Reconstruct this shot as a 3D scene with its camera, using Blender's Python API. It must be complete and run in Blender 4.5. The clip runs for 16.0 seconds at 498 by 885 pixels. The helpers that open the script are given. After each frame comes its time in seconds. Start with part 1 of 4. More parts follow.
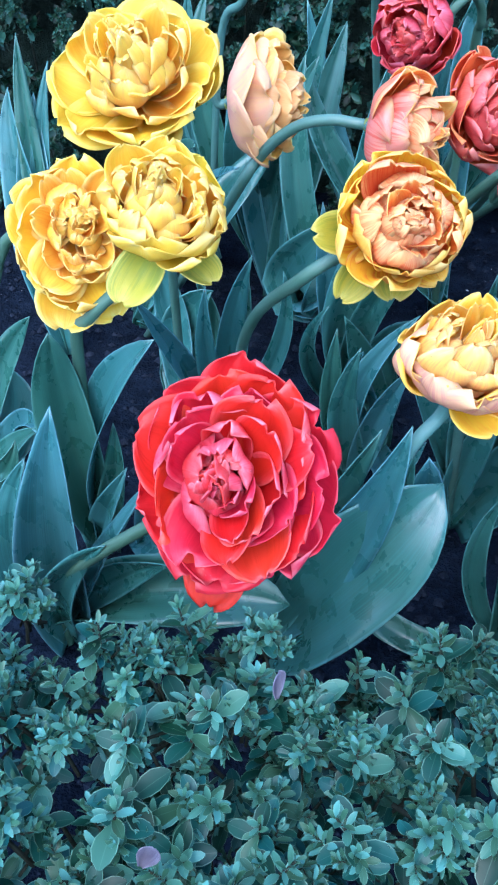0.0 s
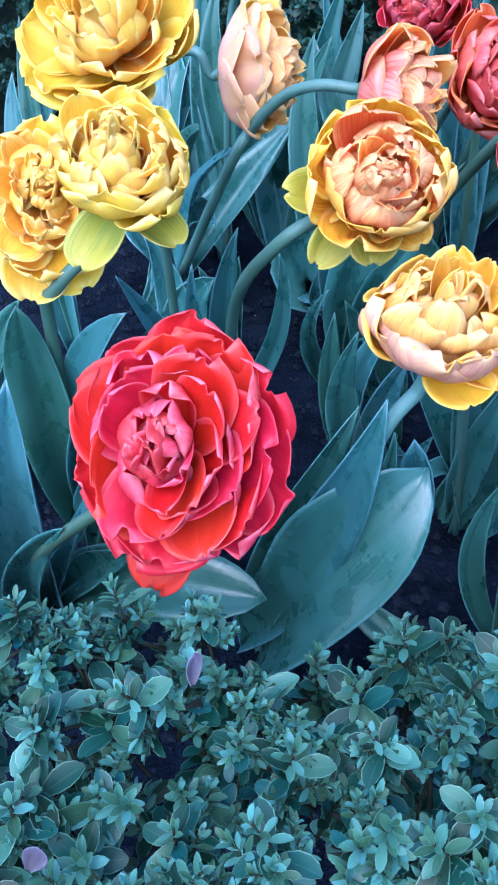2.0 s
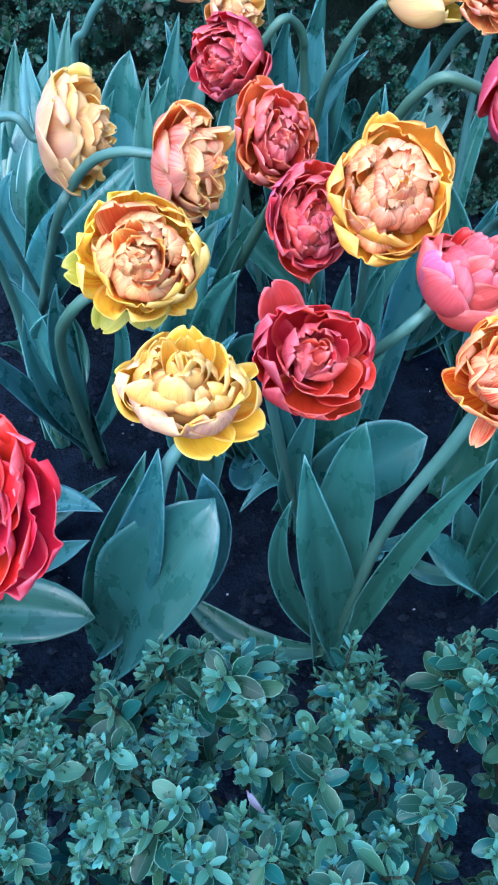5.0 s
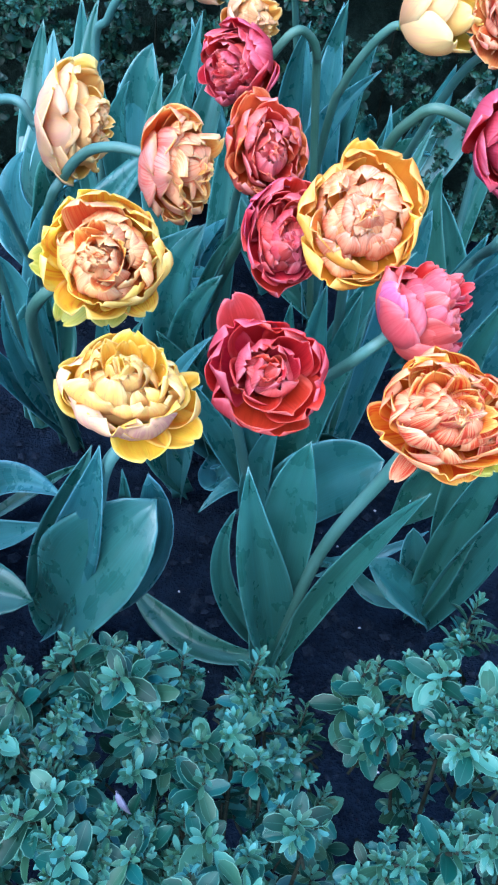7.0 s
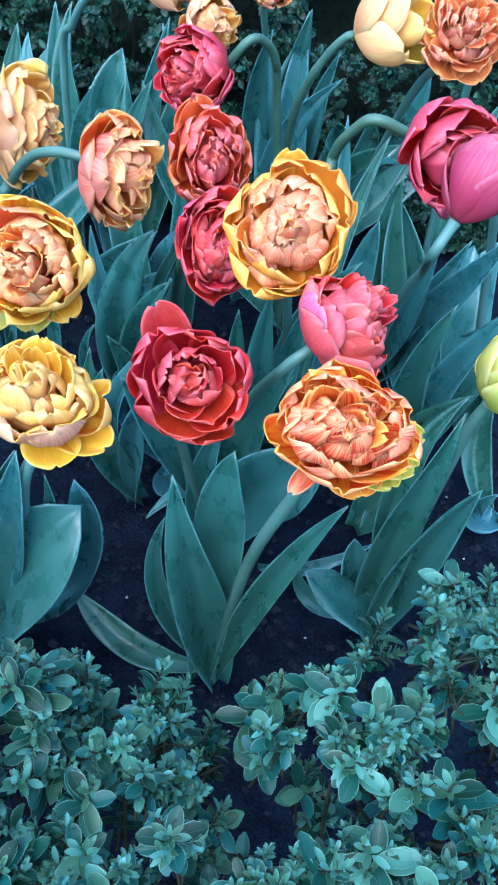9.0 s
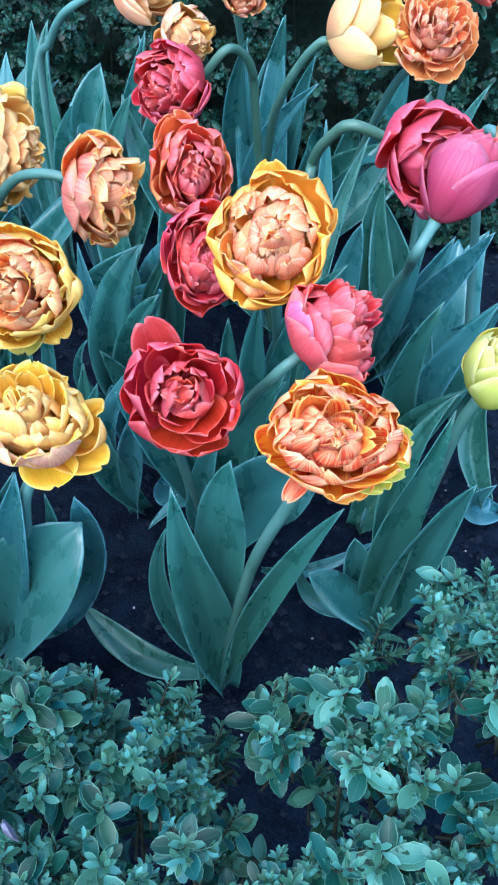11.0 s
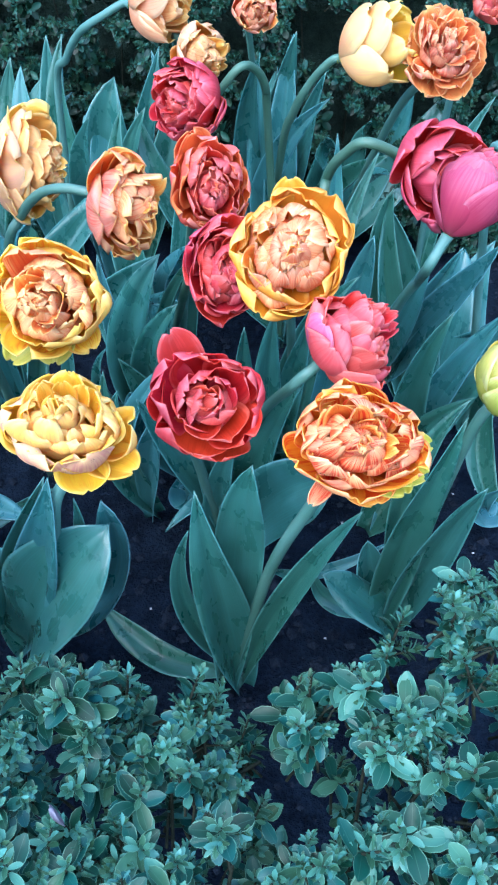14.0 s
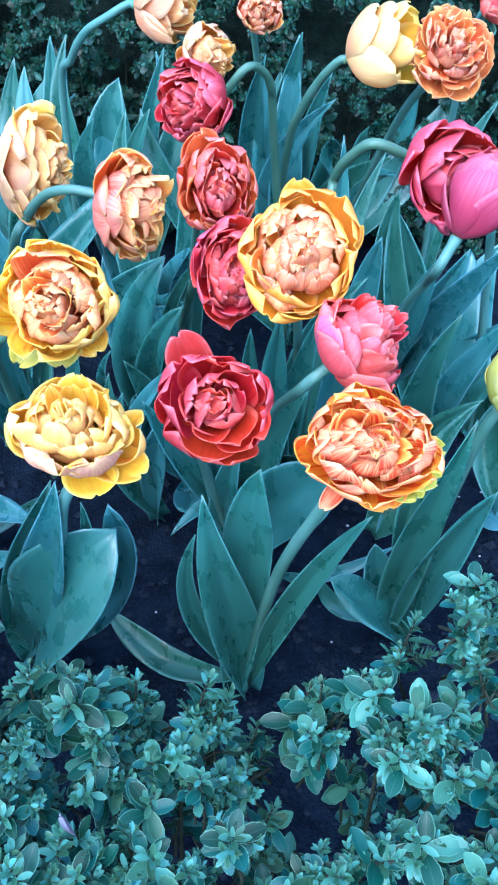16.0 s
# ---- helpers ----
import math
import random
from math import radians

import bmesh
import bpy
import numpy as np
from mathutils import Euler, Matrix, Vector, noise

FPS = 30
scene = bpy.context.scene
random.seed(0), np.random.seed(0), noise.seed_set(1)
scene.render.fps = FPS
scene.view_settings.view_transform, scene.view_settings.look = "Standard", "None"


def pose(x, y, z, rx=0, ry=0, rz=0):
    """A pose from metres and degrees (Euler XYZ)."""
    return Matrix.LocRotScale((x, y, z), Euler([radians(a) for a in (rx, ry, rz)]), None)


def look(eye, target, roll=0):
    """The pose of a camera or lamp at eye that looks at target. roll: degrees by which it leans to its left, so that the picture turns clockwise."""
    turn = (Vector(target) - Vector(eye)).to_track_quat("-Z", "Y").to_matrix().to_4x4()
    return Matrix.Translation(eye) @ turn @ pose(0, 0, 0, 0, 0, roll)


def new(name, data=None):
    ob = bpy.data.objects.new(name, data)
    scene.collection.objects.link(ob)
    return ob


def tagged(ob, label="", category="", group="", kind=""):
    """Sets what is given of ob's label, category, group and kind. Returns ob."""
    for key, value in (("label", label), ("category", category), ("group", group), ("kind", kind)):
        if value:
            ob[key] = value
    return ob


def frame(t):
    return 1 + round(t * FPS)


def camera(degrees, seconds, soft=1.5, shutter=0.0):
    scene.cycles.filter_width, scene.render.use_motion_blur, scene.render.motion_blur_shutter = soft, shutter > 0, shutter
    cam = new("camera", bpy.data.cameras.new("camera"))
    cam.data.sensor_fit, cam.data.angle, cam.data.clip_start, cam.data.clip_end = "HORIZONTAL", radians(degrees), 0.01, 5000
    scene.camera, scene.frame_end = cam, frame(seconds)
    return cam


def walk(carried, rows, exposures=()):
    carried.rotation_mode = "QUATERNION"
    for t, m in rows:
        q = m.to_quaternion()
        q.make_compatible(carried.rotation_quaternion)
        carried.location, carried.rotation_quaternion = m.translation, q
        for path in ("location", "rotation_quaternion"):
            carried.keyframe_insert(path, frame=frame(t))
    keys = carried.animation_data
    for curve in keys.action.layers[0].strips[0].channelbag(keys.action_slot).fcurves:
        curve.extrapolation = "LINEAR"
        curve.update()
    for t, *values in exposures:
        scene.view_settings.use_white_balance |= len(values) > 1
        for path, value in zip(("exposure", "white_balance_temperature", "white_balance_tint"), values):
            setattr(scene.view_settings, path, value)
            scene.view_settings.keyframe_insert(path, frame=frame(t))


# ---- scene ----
cam = camera(33.9, 16.0, soft=2.2)
PATH = [
    (0, (0.01, 0.032, 0.760), (-0.029, 1.516, -0.580), -0.7),
    (0.5, (0.018, 0.043, 0.732), (-0.086, 1.538, -0.592), -0.9),
    (1, (0.036, 0.04, 0.713), (-0.095, 1.543, -0.600), -1.4),
    (1.5, (0.047, 0.042, 0.712), (-0.108, 1.544, -0.600), -2.0),
    (2, (0.064, 0.05, 0.708), (-0.086, 1.555, -0.601), -2.6),
    (2.5, (0.081, 0.046, 0.712), (-0.059, 1.553, -0.595), -3.1),
    (3, (0.102, 0.043, 0.728), (-0.034, 1.552, -0.577), -4.1),
    (3.5, (0.13, 0.039, 0.745), (-0.002, 1.547, -0.563), -4.6),
    (4, (0.147, 0.047, 0.752), (0.038, 1.54, -0.574), -4.5),
    (4.5, (0.17, 0.035, 0.772), (0.103, 1.512, -0.575), -4.1),
    (5, (0.185, 0.019, 0.794), (0.161, 1.497, -0.554), -3.0),
    (5.2, (0.195, 0.014, 0.795), (0.179, 1.494, -0.551), -2.8),
    (7.3, (0.246, 0.023, 0.810), (0.18, 1.486, -0.552), 3.2),
    (7.5, (0.252, 0.024, 0.808), (0.18, 1.485, -0.556), 3.3),
    (8, (0.272, 0.027, 0.808), (0.196, 1.491, -0.552), 3.7),
    (8.5, (0.29, 0.031, 0.811), (0.217, 1.499, -0.546), 3.8),
    (9, (0.304, 0.031, 0.813), (0.234, 1.504, -0.538), 3.5),
    (11.3, (0.31, 0.029, 0.826), (0.236, 1.5, -0.526), -0.0),
    (11.5, (0.306, 0.03, 0.823), (0.236, 1.506, -0.524), 0.1),
    (12, (0.309, 0.027, 0.827), (0.242, 1.504, -0.520), 0.2),
    (12.5, (0.309, 0.024, 0.825), (0.241, 1.5, -0.522), 0.2),
    (13, (0.305, 0.024, 0.822), (0.234, 1.501, -0.525), 0.2),
    (13.5, (0.302, 0.02, 0.827), (0.232, 1.496, -0.519), 0.2),
    (14, (0.292, 0.009, 0.845), (0.22, 1.487, -0.500), 0.2),
    (14.5, (0.287, 0.0, 0.852), (0.214, 1.478, -0.493), 0.2),
    (15, (0.284, 0.005, 0.849), (0.21, 1.485, -0.495), 0.2),
    (15.5, (0.286, 0.011, 0.843), (0.213, 1.491, -0.500), 0.2),
    (16, (0.285, 0.014, 0.843), (0.212, 1.494, -0.501), 0.2),
]
walk(cam, [(t, look(eye, target, roll)) for t, eye, target, roll in PATH], [
    (0.0, 2.36, 5400.0, 10.0), (1.0, 2.35, 5090.0, 17.0), (1.6, 2.35, 5090.0, 17.0), (2.5, 2.38, 5440.0, 13.0), (3.0, 2.42, 5610.0, 3.5), (4.0, 2.39, 5490.0, 4.5), (5.0, 2.38, 5340.0, 5.0),
    (7.5, 2.45, 5240.0, 4.5), (8.5, 2.36, 5220.0, 5.5), (9.2, 2.36, 5420.0, 4.0), (11.5, 2.41, 5450.0, 3.0), (12.5, 2.43, 5620.0, 4.5), (13.0, 2.44, 5540.0, 3.5), (13.5, 2.66, 5430.0, 2.0), (14.0, 2.50, 5560.0, 3.0), (14.5, 2.46, 5470.0, 3.0), (15.5, 2.53, 5420.0, 3.5), (16.0, 2.72, 5120.0, 3.0)])

# ---- daylight: overcast sky, soft and cool ----
world = bpy.data.worlds.new("overcast_sky")
scene.world = world
world.use_nodes = True
wn, wl = world.node_tree.nodes, world.node_tree.links
sky = wn.new("ShaderNodeTexSky")
sky.sky_type, sky.sun_disc = "NISHITA", False
sky.sun_elevation, sky.sun_rotation = radians(55), radians(203)
sky.air_density, sky.dust_density, sky.ozone_density = 1.0, 1.4, 2.0
wl.new(sky.outputs[0], wn["Background"].inputs[0])
wn["Background"].inputs[1].default_value = 0.15
sun = new("sun", bpy.data.lights.new("sun", "SUN"))
sun.data.energy, sun.data.angle, sun.data.color = 0.8, radians(70), (1.0, 0.98, 0.95)
sun.matrix_world = look((-0.4, -0.7, 2.2), (0.1, 0.5, 0.3))



# ---- materials ----
def mat(name):
    m = bpy.data.materials.new(name)
    m.use_nodes = True
    return m, m.node_tree.nodes, m.node_tree.links, m.node_tree.nodes["Principled BSDF"]


def mixed(n, l, a, b, fac, mode="MIX"):
    """Colour mix of a and b (sockets or rgb) by fac (socket or number)."""
    k = n.new("ShaderNodeMix")
    k.data_type, k.blend_type = "RGBA", mode
    for i, v in ((0, fac), (6, a), (7, b)):
        if isinstance(v, (int, float)):
            k.inputs[i].default_value = v
        elif isinstance(v, tuple):
            k.inputs[i].default_value = (*v, 1)
        else:
            l.new(v, k.inputs[i])
    return k.outputs[2]


def sums(n, l, op, a, b=0.0, c=None):
    k = n.new("ShaderNodeMath")
    k.operation = op
    for i, v in enumerate((a, b) if c is None else (a, b, c)):
        if isinstance(v, (int, float)):
            k.inputs[i].default_value = v
        else:
            l.new(v, k.inputs[i])
    return k.outputs[0]


def ranged(n, l, v, a, b, c=0.0, d=1.0):
    k = n.new("ShaderNodeMapRange")
    k.interpolation_type = "SMOOTHSTEP"
    l.new(v, k.inputs[0])
    for i, x in enumerate((a, b, c, d)):
        k.inputs[i + 1].default_value = x
    return k.outputs[0]


def noisy(n, l, vec, scale, detail=3.0, rough=0.55):
    k = n.new("ShaderNodeTexNoise")
    k.inputs["Scale"].default_value, k.inputs["Detail"].default_value, k.inputs["Roughness"].default_value = scale, detail, rough
    if vec is not None:
        l.new(vec, k.inputs["Vector"])
    return k.outputs["Fac"]


def bumped(n, l, b, height, strength, distance=0.001):
    k = n.new("ShaderNodeBump")
    k.inputs["Strength"].default_value, k.inputs["Distance"].default_value = strength, distance
    l.new(height, k.inputs["Height"])
    l.new(k.outputs[0], b.inputs["Normal"])
    return k.outputs[0]


def stretched(n, l, vec, sx, sy, sz, shift=None):
    k = n.new("ShaderNodeMapping")
    k.inputs["Scale"].default_value = (sx, sy, sz)
    l.new(vec, k.inputs["Vector"])
    if shift is not None:
        l.new(shift, k.inputs["Location"])
    return k.outputs[0]


def thin(n, l, b, colour, share, normal=None):
    """Adds light that shines through a thin blade or petal."""
    tr = n.new("ShaderNodeBsdfTranslucent")
    if isinstance(colour, tuple):
        tr.inputs[0].default_value = (*colour, 1)
    else:
        l.new(colour, tr.inputs[0])
    k = n.new("ShaderNodeMixShader")
    k.inputs[0].default_value = share
    l.new(b.outputs[0], k.inputs[1])
    l.new(tr.outputs[0], k.inputs[2])
    l.new(k.outputs[0], n["Material Output"].inputs[0])


def petal_material(name, base, body, rim, streak, streaks=0.5, rough=0.38):
    """One side of a petal: foot colour, body, paler margin, long veins of the streak colour; u across, v along."""
    m, n, l, b = mat(name)
    uv = n.new("ShaderNodeUVMap").outputs[0]
    xyz = n.new("ShaderNodeSeparateXYZ")
    l.new(uv, xyz.inputs[0])
    rnd = n.new("ShaderNodeObjectInfo").outputs["Random"]
    off = n.new("ShaderNodeCombineXYZ")
    l.new(sums(n, l, "MULTIPLY", rnd, 37.0), off.inputs[0])
    l.new(sums(n, l, "MULTIPLY", rnd, 11.0), off.inputs[1])
    fine = noisy(n, l, stretched(n, l, uv, 26, 0.8, 1, off.outputs[0]), 1.0, 3.0)
    broad = noisy(n, l, stretched(n, l, uv, 2.4, 1.6, 1, off.outputs[0]), 1.0, 2.0)
    patch = noisy(n, l, stretched(n, l, uv, 3.2, 2.2, 1, off.outputs[0]), 1.7, 3.0)
    along = sums(n, l, "ADD", xyz.outputs[1], sums(n, l, "MULTIPLY_ADD", broad, 0.36, -0.18))
    col = mixed(n, l, base, body, ranged(n, l, along, 0.22, 0.72))
    side = sums(n, l, "ABSOLUTE", sums(n, l, "SUBTRACT", xyz.outputs[0], 0.5))
    edge = sums(n, l, "MAXIMUM", ranged(n, l, along, 0.72, 1.05), ranged(n, l, side, 0.30, 0.52))
    col = mixed(n, l, col, rim, sums(n, l, "MULTIPLY", edge, ranged(n, l, patch, 0.34, 0.60, 0.15, 1.0)))
    feather = sums(n, l, "MULTIPLY", ranged(n, l, xyz.outputs[1], 0.05, 0.4), ranged(n, l, xyz.outputs[1], 1.05, 0.66))
    vein = sums(n, l, "MULTIPLY", ranged(n, l, fine, 0.45, 0.58), sums(n, l, "MULTIPLY", feather, ranged(n, l, broad, 0.32, 0.54)))
    col = mixed(n, l, col, streak, sums(n, l, "MULTIPLY", vein, streaks))
    col = mixed(n, l, col, streak, ranged(n, l, noisy(n, l, stretched(n, l, uv, 4.5, 1.8, 1, off.outputs[0]), 2.2, 4.0, 0.65), 0.5, 0.75, 0.0, min(0.5, 0.55 * streaks)))
    # the thin paler hem of the petal, with its bright lit edge painted in
    pale = tuple(0.7 * c + 0.3 * w for c, w in zip(rim, (0.95, 0.80, 0.74)))
    hem = sums(n, l, "MAXIMUM", ranged(n, l, xyz.outputs[1], 0.93, 0.99), ranged(n, l, side, 0.455, 0.495))
    col = mixed(n, l, col, pale, sums(n, l, "MULTIPLY", hem, ranged(n, l, broad, 0.42, 0.62, 0.0, 0.34)))
    hsv = n.new("ShaderNodeHueSaturation")
    l.new(col, hsv.inputs["Color"])
    l.new(sums(n, l, "MULTIPLY_ADD", rnd, 0.02, 0.492), hsv.inputs["Hue"])
    l.new(sums(n, l, "MULTIPLY_ADD", rnd, 0.14, 0.86), hsv.inputs["Value"])
    l.new(hsv.outputs[0], b.inputs["Base Color"])
    l.new(ranged(n, l, patch, 0.3, 0.7, rough - 0.08, rough + 0.1), b.inputs["Roughness"])
    b.inputs["Specular IOR Level"].default_value = 0.5
    bumped(n, l, b, sums(n, l, "ADD", fine, patch), 0.4, 0.0012)
    thin(n, l, b, hsv.outputs[0], 0.52)
    return m


def leaf_material(name, deep, bloom, rim, rough=0.4, share=0.12):
    """Tulip leaf: glaucous bloom in patches, long veins, pale margin."""
    m, n, l, b = mat(name)
    uv = n.new("ShaderNodeUVMap").outputs[0]
    xyz = n.new("ShaderNodeSeparateXYZ")
    l.new(uv, xyz.inputs[0])
    rnd = n.new("ShaderNodeObjectInfo").outputs["Random"]
    off = n.new("ShaderNodeCombineXYZ")
    l.new(sums(n, l, "MULTIPLY", rnd, 53.0), off.inputs[1])
    obj = n.new("ShaderNodeTexCoord").outputs["Object"]
    veins = noisy(n, l, stretched(n, l, uv, 60, 0.8, 1, off.outputs[0]), 1.0, 2.0)
    patch = noisy(n, l, stretched(n, l, obj, 1, 1, 0.6, off.outputs[0]), 38.0, 4.0)
    spots = noisy(n, l, obj, 320.0, 2.0)
    col = mixed(n, l, deep, bloom, ranged(n, l, patch, 0.15, 0.85))
    col = mixed(n, l, col, tuple(c * 1.25 for c in bloom), ranged(n, l, veins, 0.45, 0.7, 0.0, 0.5))
    col = mixed(n, l, col, tuple(c * 0.45 for c in deep), ranged(n, l, spots, 0.68, 0.78, 0.0, 0.06))
    edge = ranged(n, l, sums(n, l, "ABSOLUTE", sums(n, l, "SUBTRACT", xyz.outputs[0], 0.5)), 0.468, 0.49)
    col = mixed(n, l, col, rim, sums(n, l, "MULTIPLY", edge, 0.4))
    hsv = n.new("ShaderNodeHueSaturation")
    l.new(col, hsv.inputs["Color"])
    l.new(sums(n, l, "MULTIPLY_ADD", rnd, 0.5, 0.76), hsv.inputs["Value"])
    l.new(sums(n, l, "MULTIPLY_ADD", rnd, 0.08, 0.452), hsv.inputs["Hue"])
    l.new(hsv.outputs[0], b.inputs["Base Color"])
    b.inputs["Specular IOR Level"].default_value = 0.75
    l.new(ranged(n, l, patch, 0.3, 0.7, rough - 0.08, rough + 0.12), b.inputs["Roughness"])
    bumped(n, l, b, sums(n, l, "ADD", veins, sums(n, l, "MULTIPLY", patch, 0.6)), 0.3, 0.0008)
    thin(n, l, b, hsv.outputs[0], share)
    return m


def box_material(name, old, young, rim, per_island=False):
    """Boxwood leaf: dark old leaves, paler young ones, a thin pale margin."""
    m, n, l, b = mat(name)
    uv = n.new("ShaderNodeUVMap").outputs[0]
    xyz = n.new("ShaderNodeSeparateXYZ")
    l.new(uv, xyz.inputs[0])
    isl = n.new("ShaderNodeNewGeometry").outputs["Random Per Island"]
    rnd = n.new("ShaderNodeObjectInfo").outputs["Random"]
    obj = n.new("ShaderNodeTexCoord").outputs["Object"]
    # v runs 0 to 1 on an old leaf and 1 to 2 on a young one
    col = mixed(n, l, old, young, ranged(n, l, xyz.outputs[1], 0.98, 1.02))
    hsv = n.new("ShaderNodeHueSaturation")
    l.new(col, hsv.inputs["Color"])
    l.new(sums(n, l, "MULTIPLY_ADD", isl, 0.11, 0.43), hsv.inputs["Hue"])
    l.new(sums(n, l, "ADD", sums(n, l, "MULTIPLY_ADD", isl, 1.10, 0.28), sums(n, l, "MULTIPLY", rnd, 0.25)), hsv.inputs["Value"])
    side = sums(n, l, "ABSOLUTE", sums(n, l, "SUBTRACT", xyz.outputs[0], 0.5))
    col = mixed(n, l, hsv.outputs[0], rim, ranged(n, l, side, 0.44, 0.495, 0.0, 0.5))
    col = mixed(n, l, col, rim, ranged(n, l, side, 0.03, 0.0, 0.0, 0.10))
    l.new(col, b.inputs["Base Color"])
    l.new(ranged(n, l, noisy(n, l, obj, 60.0), 0.3, 0.7, 0.36, 0.54), b.inputs["Roughness"])
    b.inputs["Specular IOR Level"].default_value = 0.28
    bumped(n, l, b, noisy(n, l, obj, 260.0), 0.2, 0.0006)
    thin(n, l, b, col, 0.14)
    return m


def plain_material(name, a, c, scale, rough=0.7, bump=0.4, dist=0.001, shine=0.12):
    m, n, l, b = mat(name)
    obj = n.new("ShaderNodeTexCoord").outputs["Object"]
    f = noisy(n, l, obj, scale, 5.0)
    g = noisy(n, l, obj, scale * 7, 3.0)
    col = mixed(n, l, a, c, ranged(n, l, sums(n, l, "MULTIPLY_ADD", g, 0.4, sums(n, l, "MULTIPLY", f, 0.6)), 0.35, 0.65))
    l.new(col, b.inputs["Base Color"])
    b.inputs["Roughness"].default_value = rough
    b.inputs["Specular IOR Level"].default_value = shine
    bumped(n, l, b, sums(n, l, "ADD", f, g), bump, dist)
    return m


# each bloom's petals: the back and the face of the outer ones, then of the inner ones
PALETTES = {}


def palette(name, *sides):
    PALETTES[name] = [petal_material(f"petal_{which}_{name}", *side) for which, side in zip(("outer_back", "outer_face", "inner_back", "inner_face"), sides)]


palette("scarlet", ((0.70, 0.02, 0.04), (0.84, 0.05, 0.08), (0.90, 0.22, 0.28), (0.64, 0.01, 0.03), 0.4), ((0.60, 0.008, 0.02), (0.82, 0.022, 0.046), (0.86, 0.05, 0.08), (0.66, 0.006, 0.02), 0.4),
        ((0.74, 0.03, 0.06), (0.86, 0.075, 0.12), (0.92, 0.28, 0.36), (0.68, 0.02, 0.05), 0.45), ((0.62, 0.006, 0.02), (0.82, 0.024, 0.05), (0.88, 0.10, 0.15), (0.68, 0.01, 0.03), 0.4))
palette("golden", ((0.90, 0.66, 0.05), (0.96, 0.76, 0.09), (0.97, 0.88, 0.34), (0.93, 0.58, 0.03), 0.4), ((0.92, 0.60, 0.02), (0.96, 0.74, 0.07), (0.96, 0.78, 0.17), (0.93, 0.58, 0.02), 0.4),
        ((0.95, 0.52, 0.06), (0.97, 0.74, 0.13), (0.97, 0.86, 0.40), (0.95, 0.56, 0.14), 0.5), ((0.92, 0.38, 0.02), (0.95, 0.64, 0.06), (0.97, 0.84, 0.26), (0.93, 0.50, 0.03), 0.5))
palette("amber", ((0.90, 0.58, 0.04), (0.94, 0.62, 0.05), (0.96, 0.84, 0.34), (0.9, 0.5, 0.03), 0.45), ((0.92, 0.52, 0.02), (0.95, 0.62, 0.04), (0.97, 0.84, 0.26), (0.92, 0.46, 0.02), 0.45),
        ((0.96, 0.50, 0.08), (0.97, 0.66, 0.10), (0.97, 0.82, 0.34), (0.92, 0.44, 0.06), 0.5), ((0.94, 0.40, 0.02), (0.95, 0.62, 0.08), (0.97, 0.82, 0.32), (0.92, 0.40, 0.03), 0.5))
palette("apricot", ((0.86, 0.50, 0.42), (0.90, 0.58, 0.32), (0.93, 0.70, 0.44), (0.84, 0.44, 0.36), 0.5), ((0.90, 0.52, 0.05), (0.90, 0.60, 0.10), (0.94, 0.74, 0.28), (0.90, 0.42, 0.06), 0.45),
        ((0.93, 0.48, 0.14), (0.94, 0.60, 0.24), (0.95, 0.74, 0.38), (0.92, 0.42, 0.14), 0.5), ((0.93, 0.42, 0.04), (0.94, 0.58, 0.12), (0.95, 0.74, 0.30), (0.92, 0.40, 0.05), 0.45))
palette("blush", ((0.85, 0.33, 0.28), (0.90, 0.42, 0.30), (0.94, 0.66, 0.30), (0.86, 0.20, 0.12), 0.9), ((0.90, 0.22, 0.04), (0.94, 0.50, 0.12), (0.96, 0.74, 0.26), (0.88, 0.18, 0.04), 0.9),
        ((0.90, 0.34, 0.18), (0.93, 0.50, 0.27), (0.95, 0.72, 0.36), (0.88, 0.22, 0.09), 0.9), ((0.91, 0.22, 0.03), (0.94, 0.50, 0.11), (0.96, 0.74, 0.28), (0.88, 0.18, 0.04), 0.8))
palette("coral", ((0.74, 0.07, 0.07), (0.84, 0.16, 0.15), (0.90, 0.34, 0.31), (0.70, 0.05, 0.06), 0.5), ((0.84, 0.10, 0.03), (0.88, 0.19, 0.05), (0.92, 0.36, 0.14), (0.80, 0.07, 0.03), 0.5),
        ((0.76, 0.07, 0.07), (0.85, 0.17, 0.16), (0.91, 0.38, 0.35), (0.70, 0.05, 0.07), 0.5), ((0.72, 0.04, 0.03), (0.82, 0.10, 0.05), (0.90, 0.28, 0.16), (0.68, 0.03, 0.03), 0.5))
palette("flame", ((0.90, 0.58, 0.05), (0.93, 0.68, 0.12), (0.95, 0.78, 0.28), (0.90, 0.38, 0.06), 0.6), ((0.95, 0.48, 0.02), (0.95, 0.60, 0.03), (0.96, 0.74, 0.16), (0.86, 0.22, 0.02), 0.8),
        ((0.94, 0.36, 0.12), (0.95, 0.55, 0.24), (0.96, 0.76, 0.38), (0.90, 0.24, 0.09), 0.8), ((0.86, 0.10, 0.02), (0.92, 0.34, 0.07), (0.96, 0.66, 0.20), (0.84, 0.13, 0.02), 0.8))
palette("butter", ((0.84, 0.44, 0.36), (0.90, 0.57, 0.36), (0.94, 0.74, 0.40), (0.76, 0.32, 0.32), 0.7), ((0.95, 0.58, 0.02), (0.95, 0.62, 0.04), (0.96, 0.74, 0.16), (0.93, 0.40, 0.03), 0.4),
        ((0.94, 0.52, 0.18), (0.96, 0.66, 0.17), (0.97, 0.80, 0.38), (0.92, 0.38, 0.16), 0.6), ((0.95, 0.50, 0.02), (0.95, 0.60, 0.05), (0.96, 0.74, 0.20), (0.93, 0.36, 0.03), 0.5))
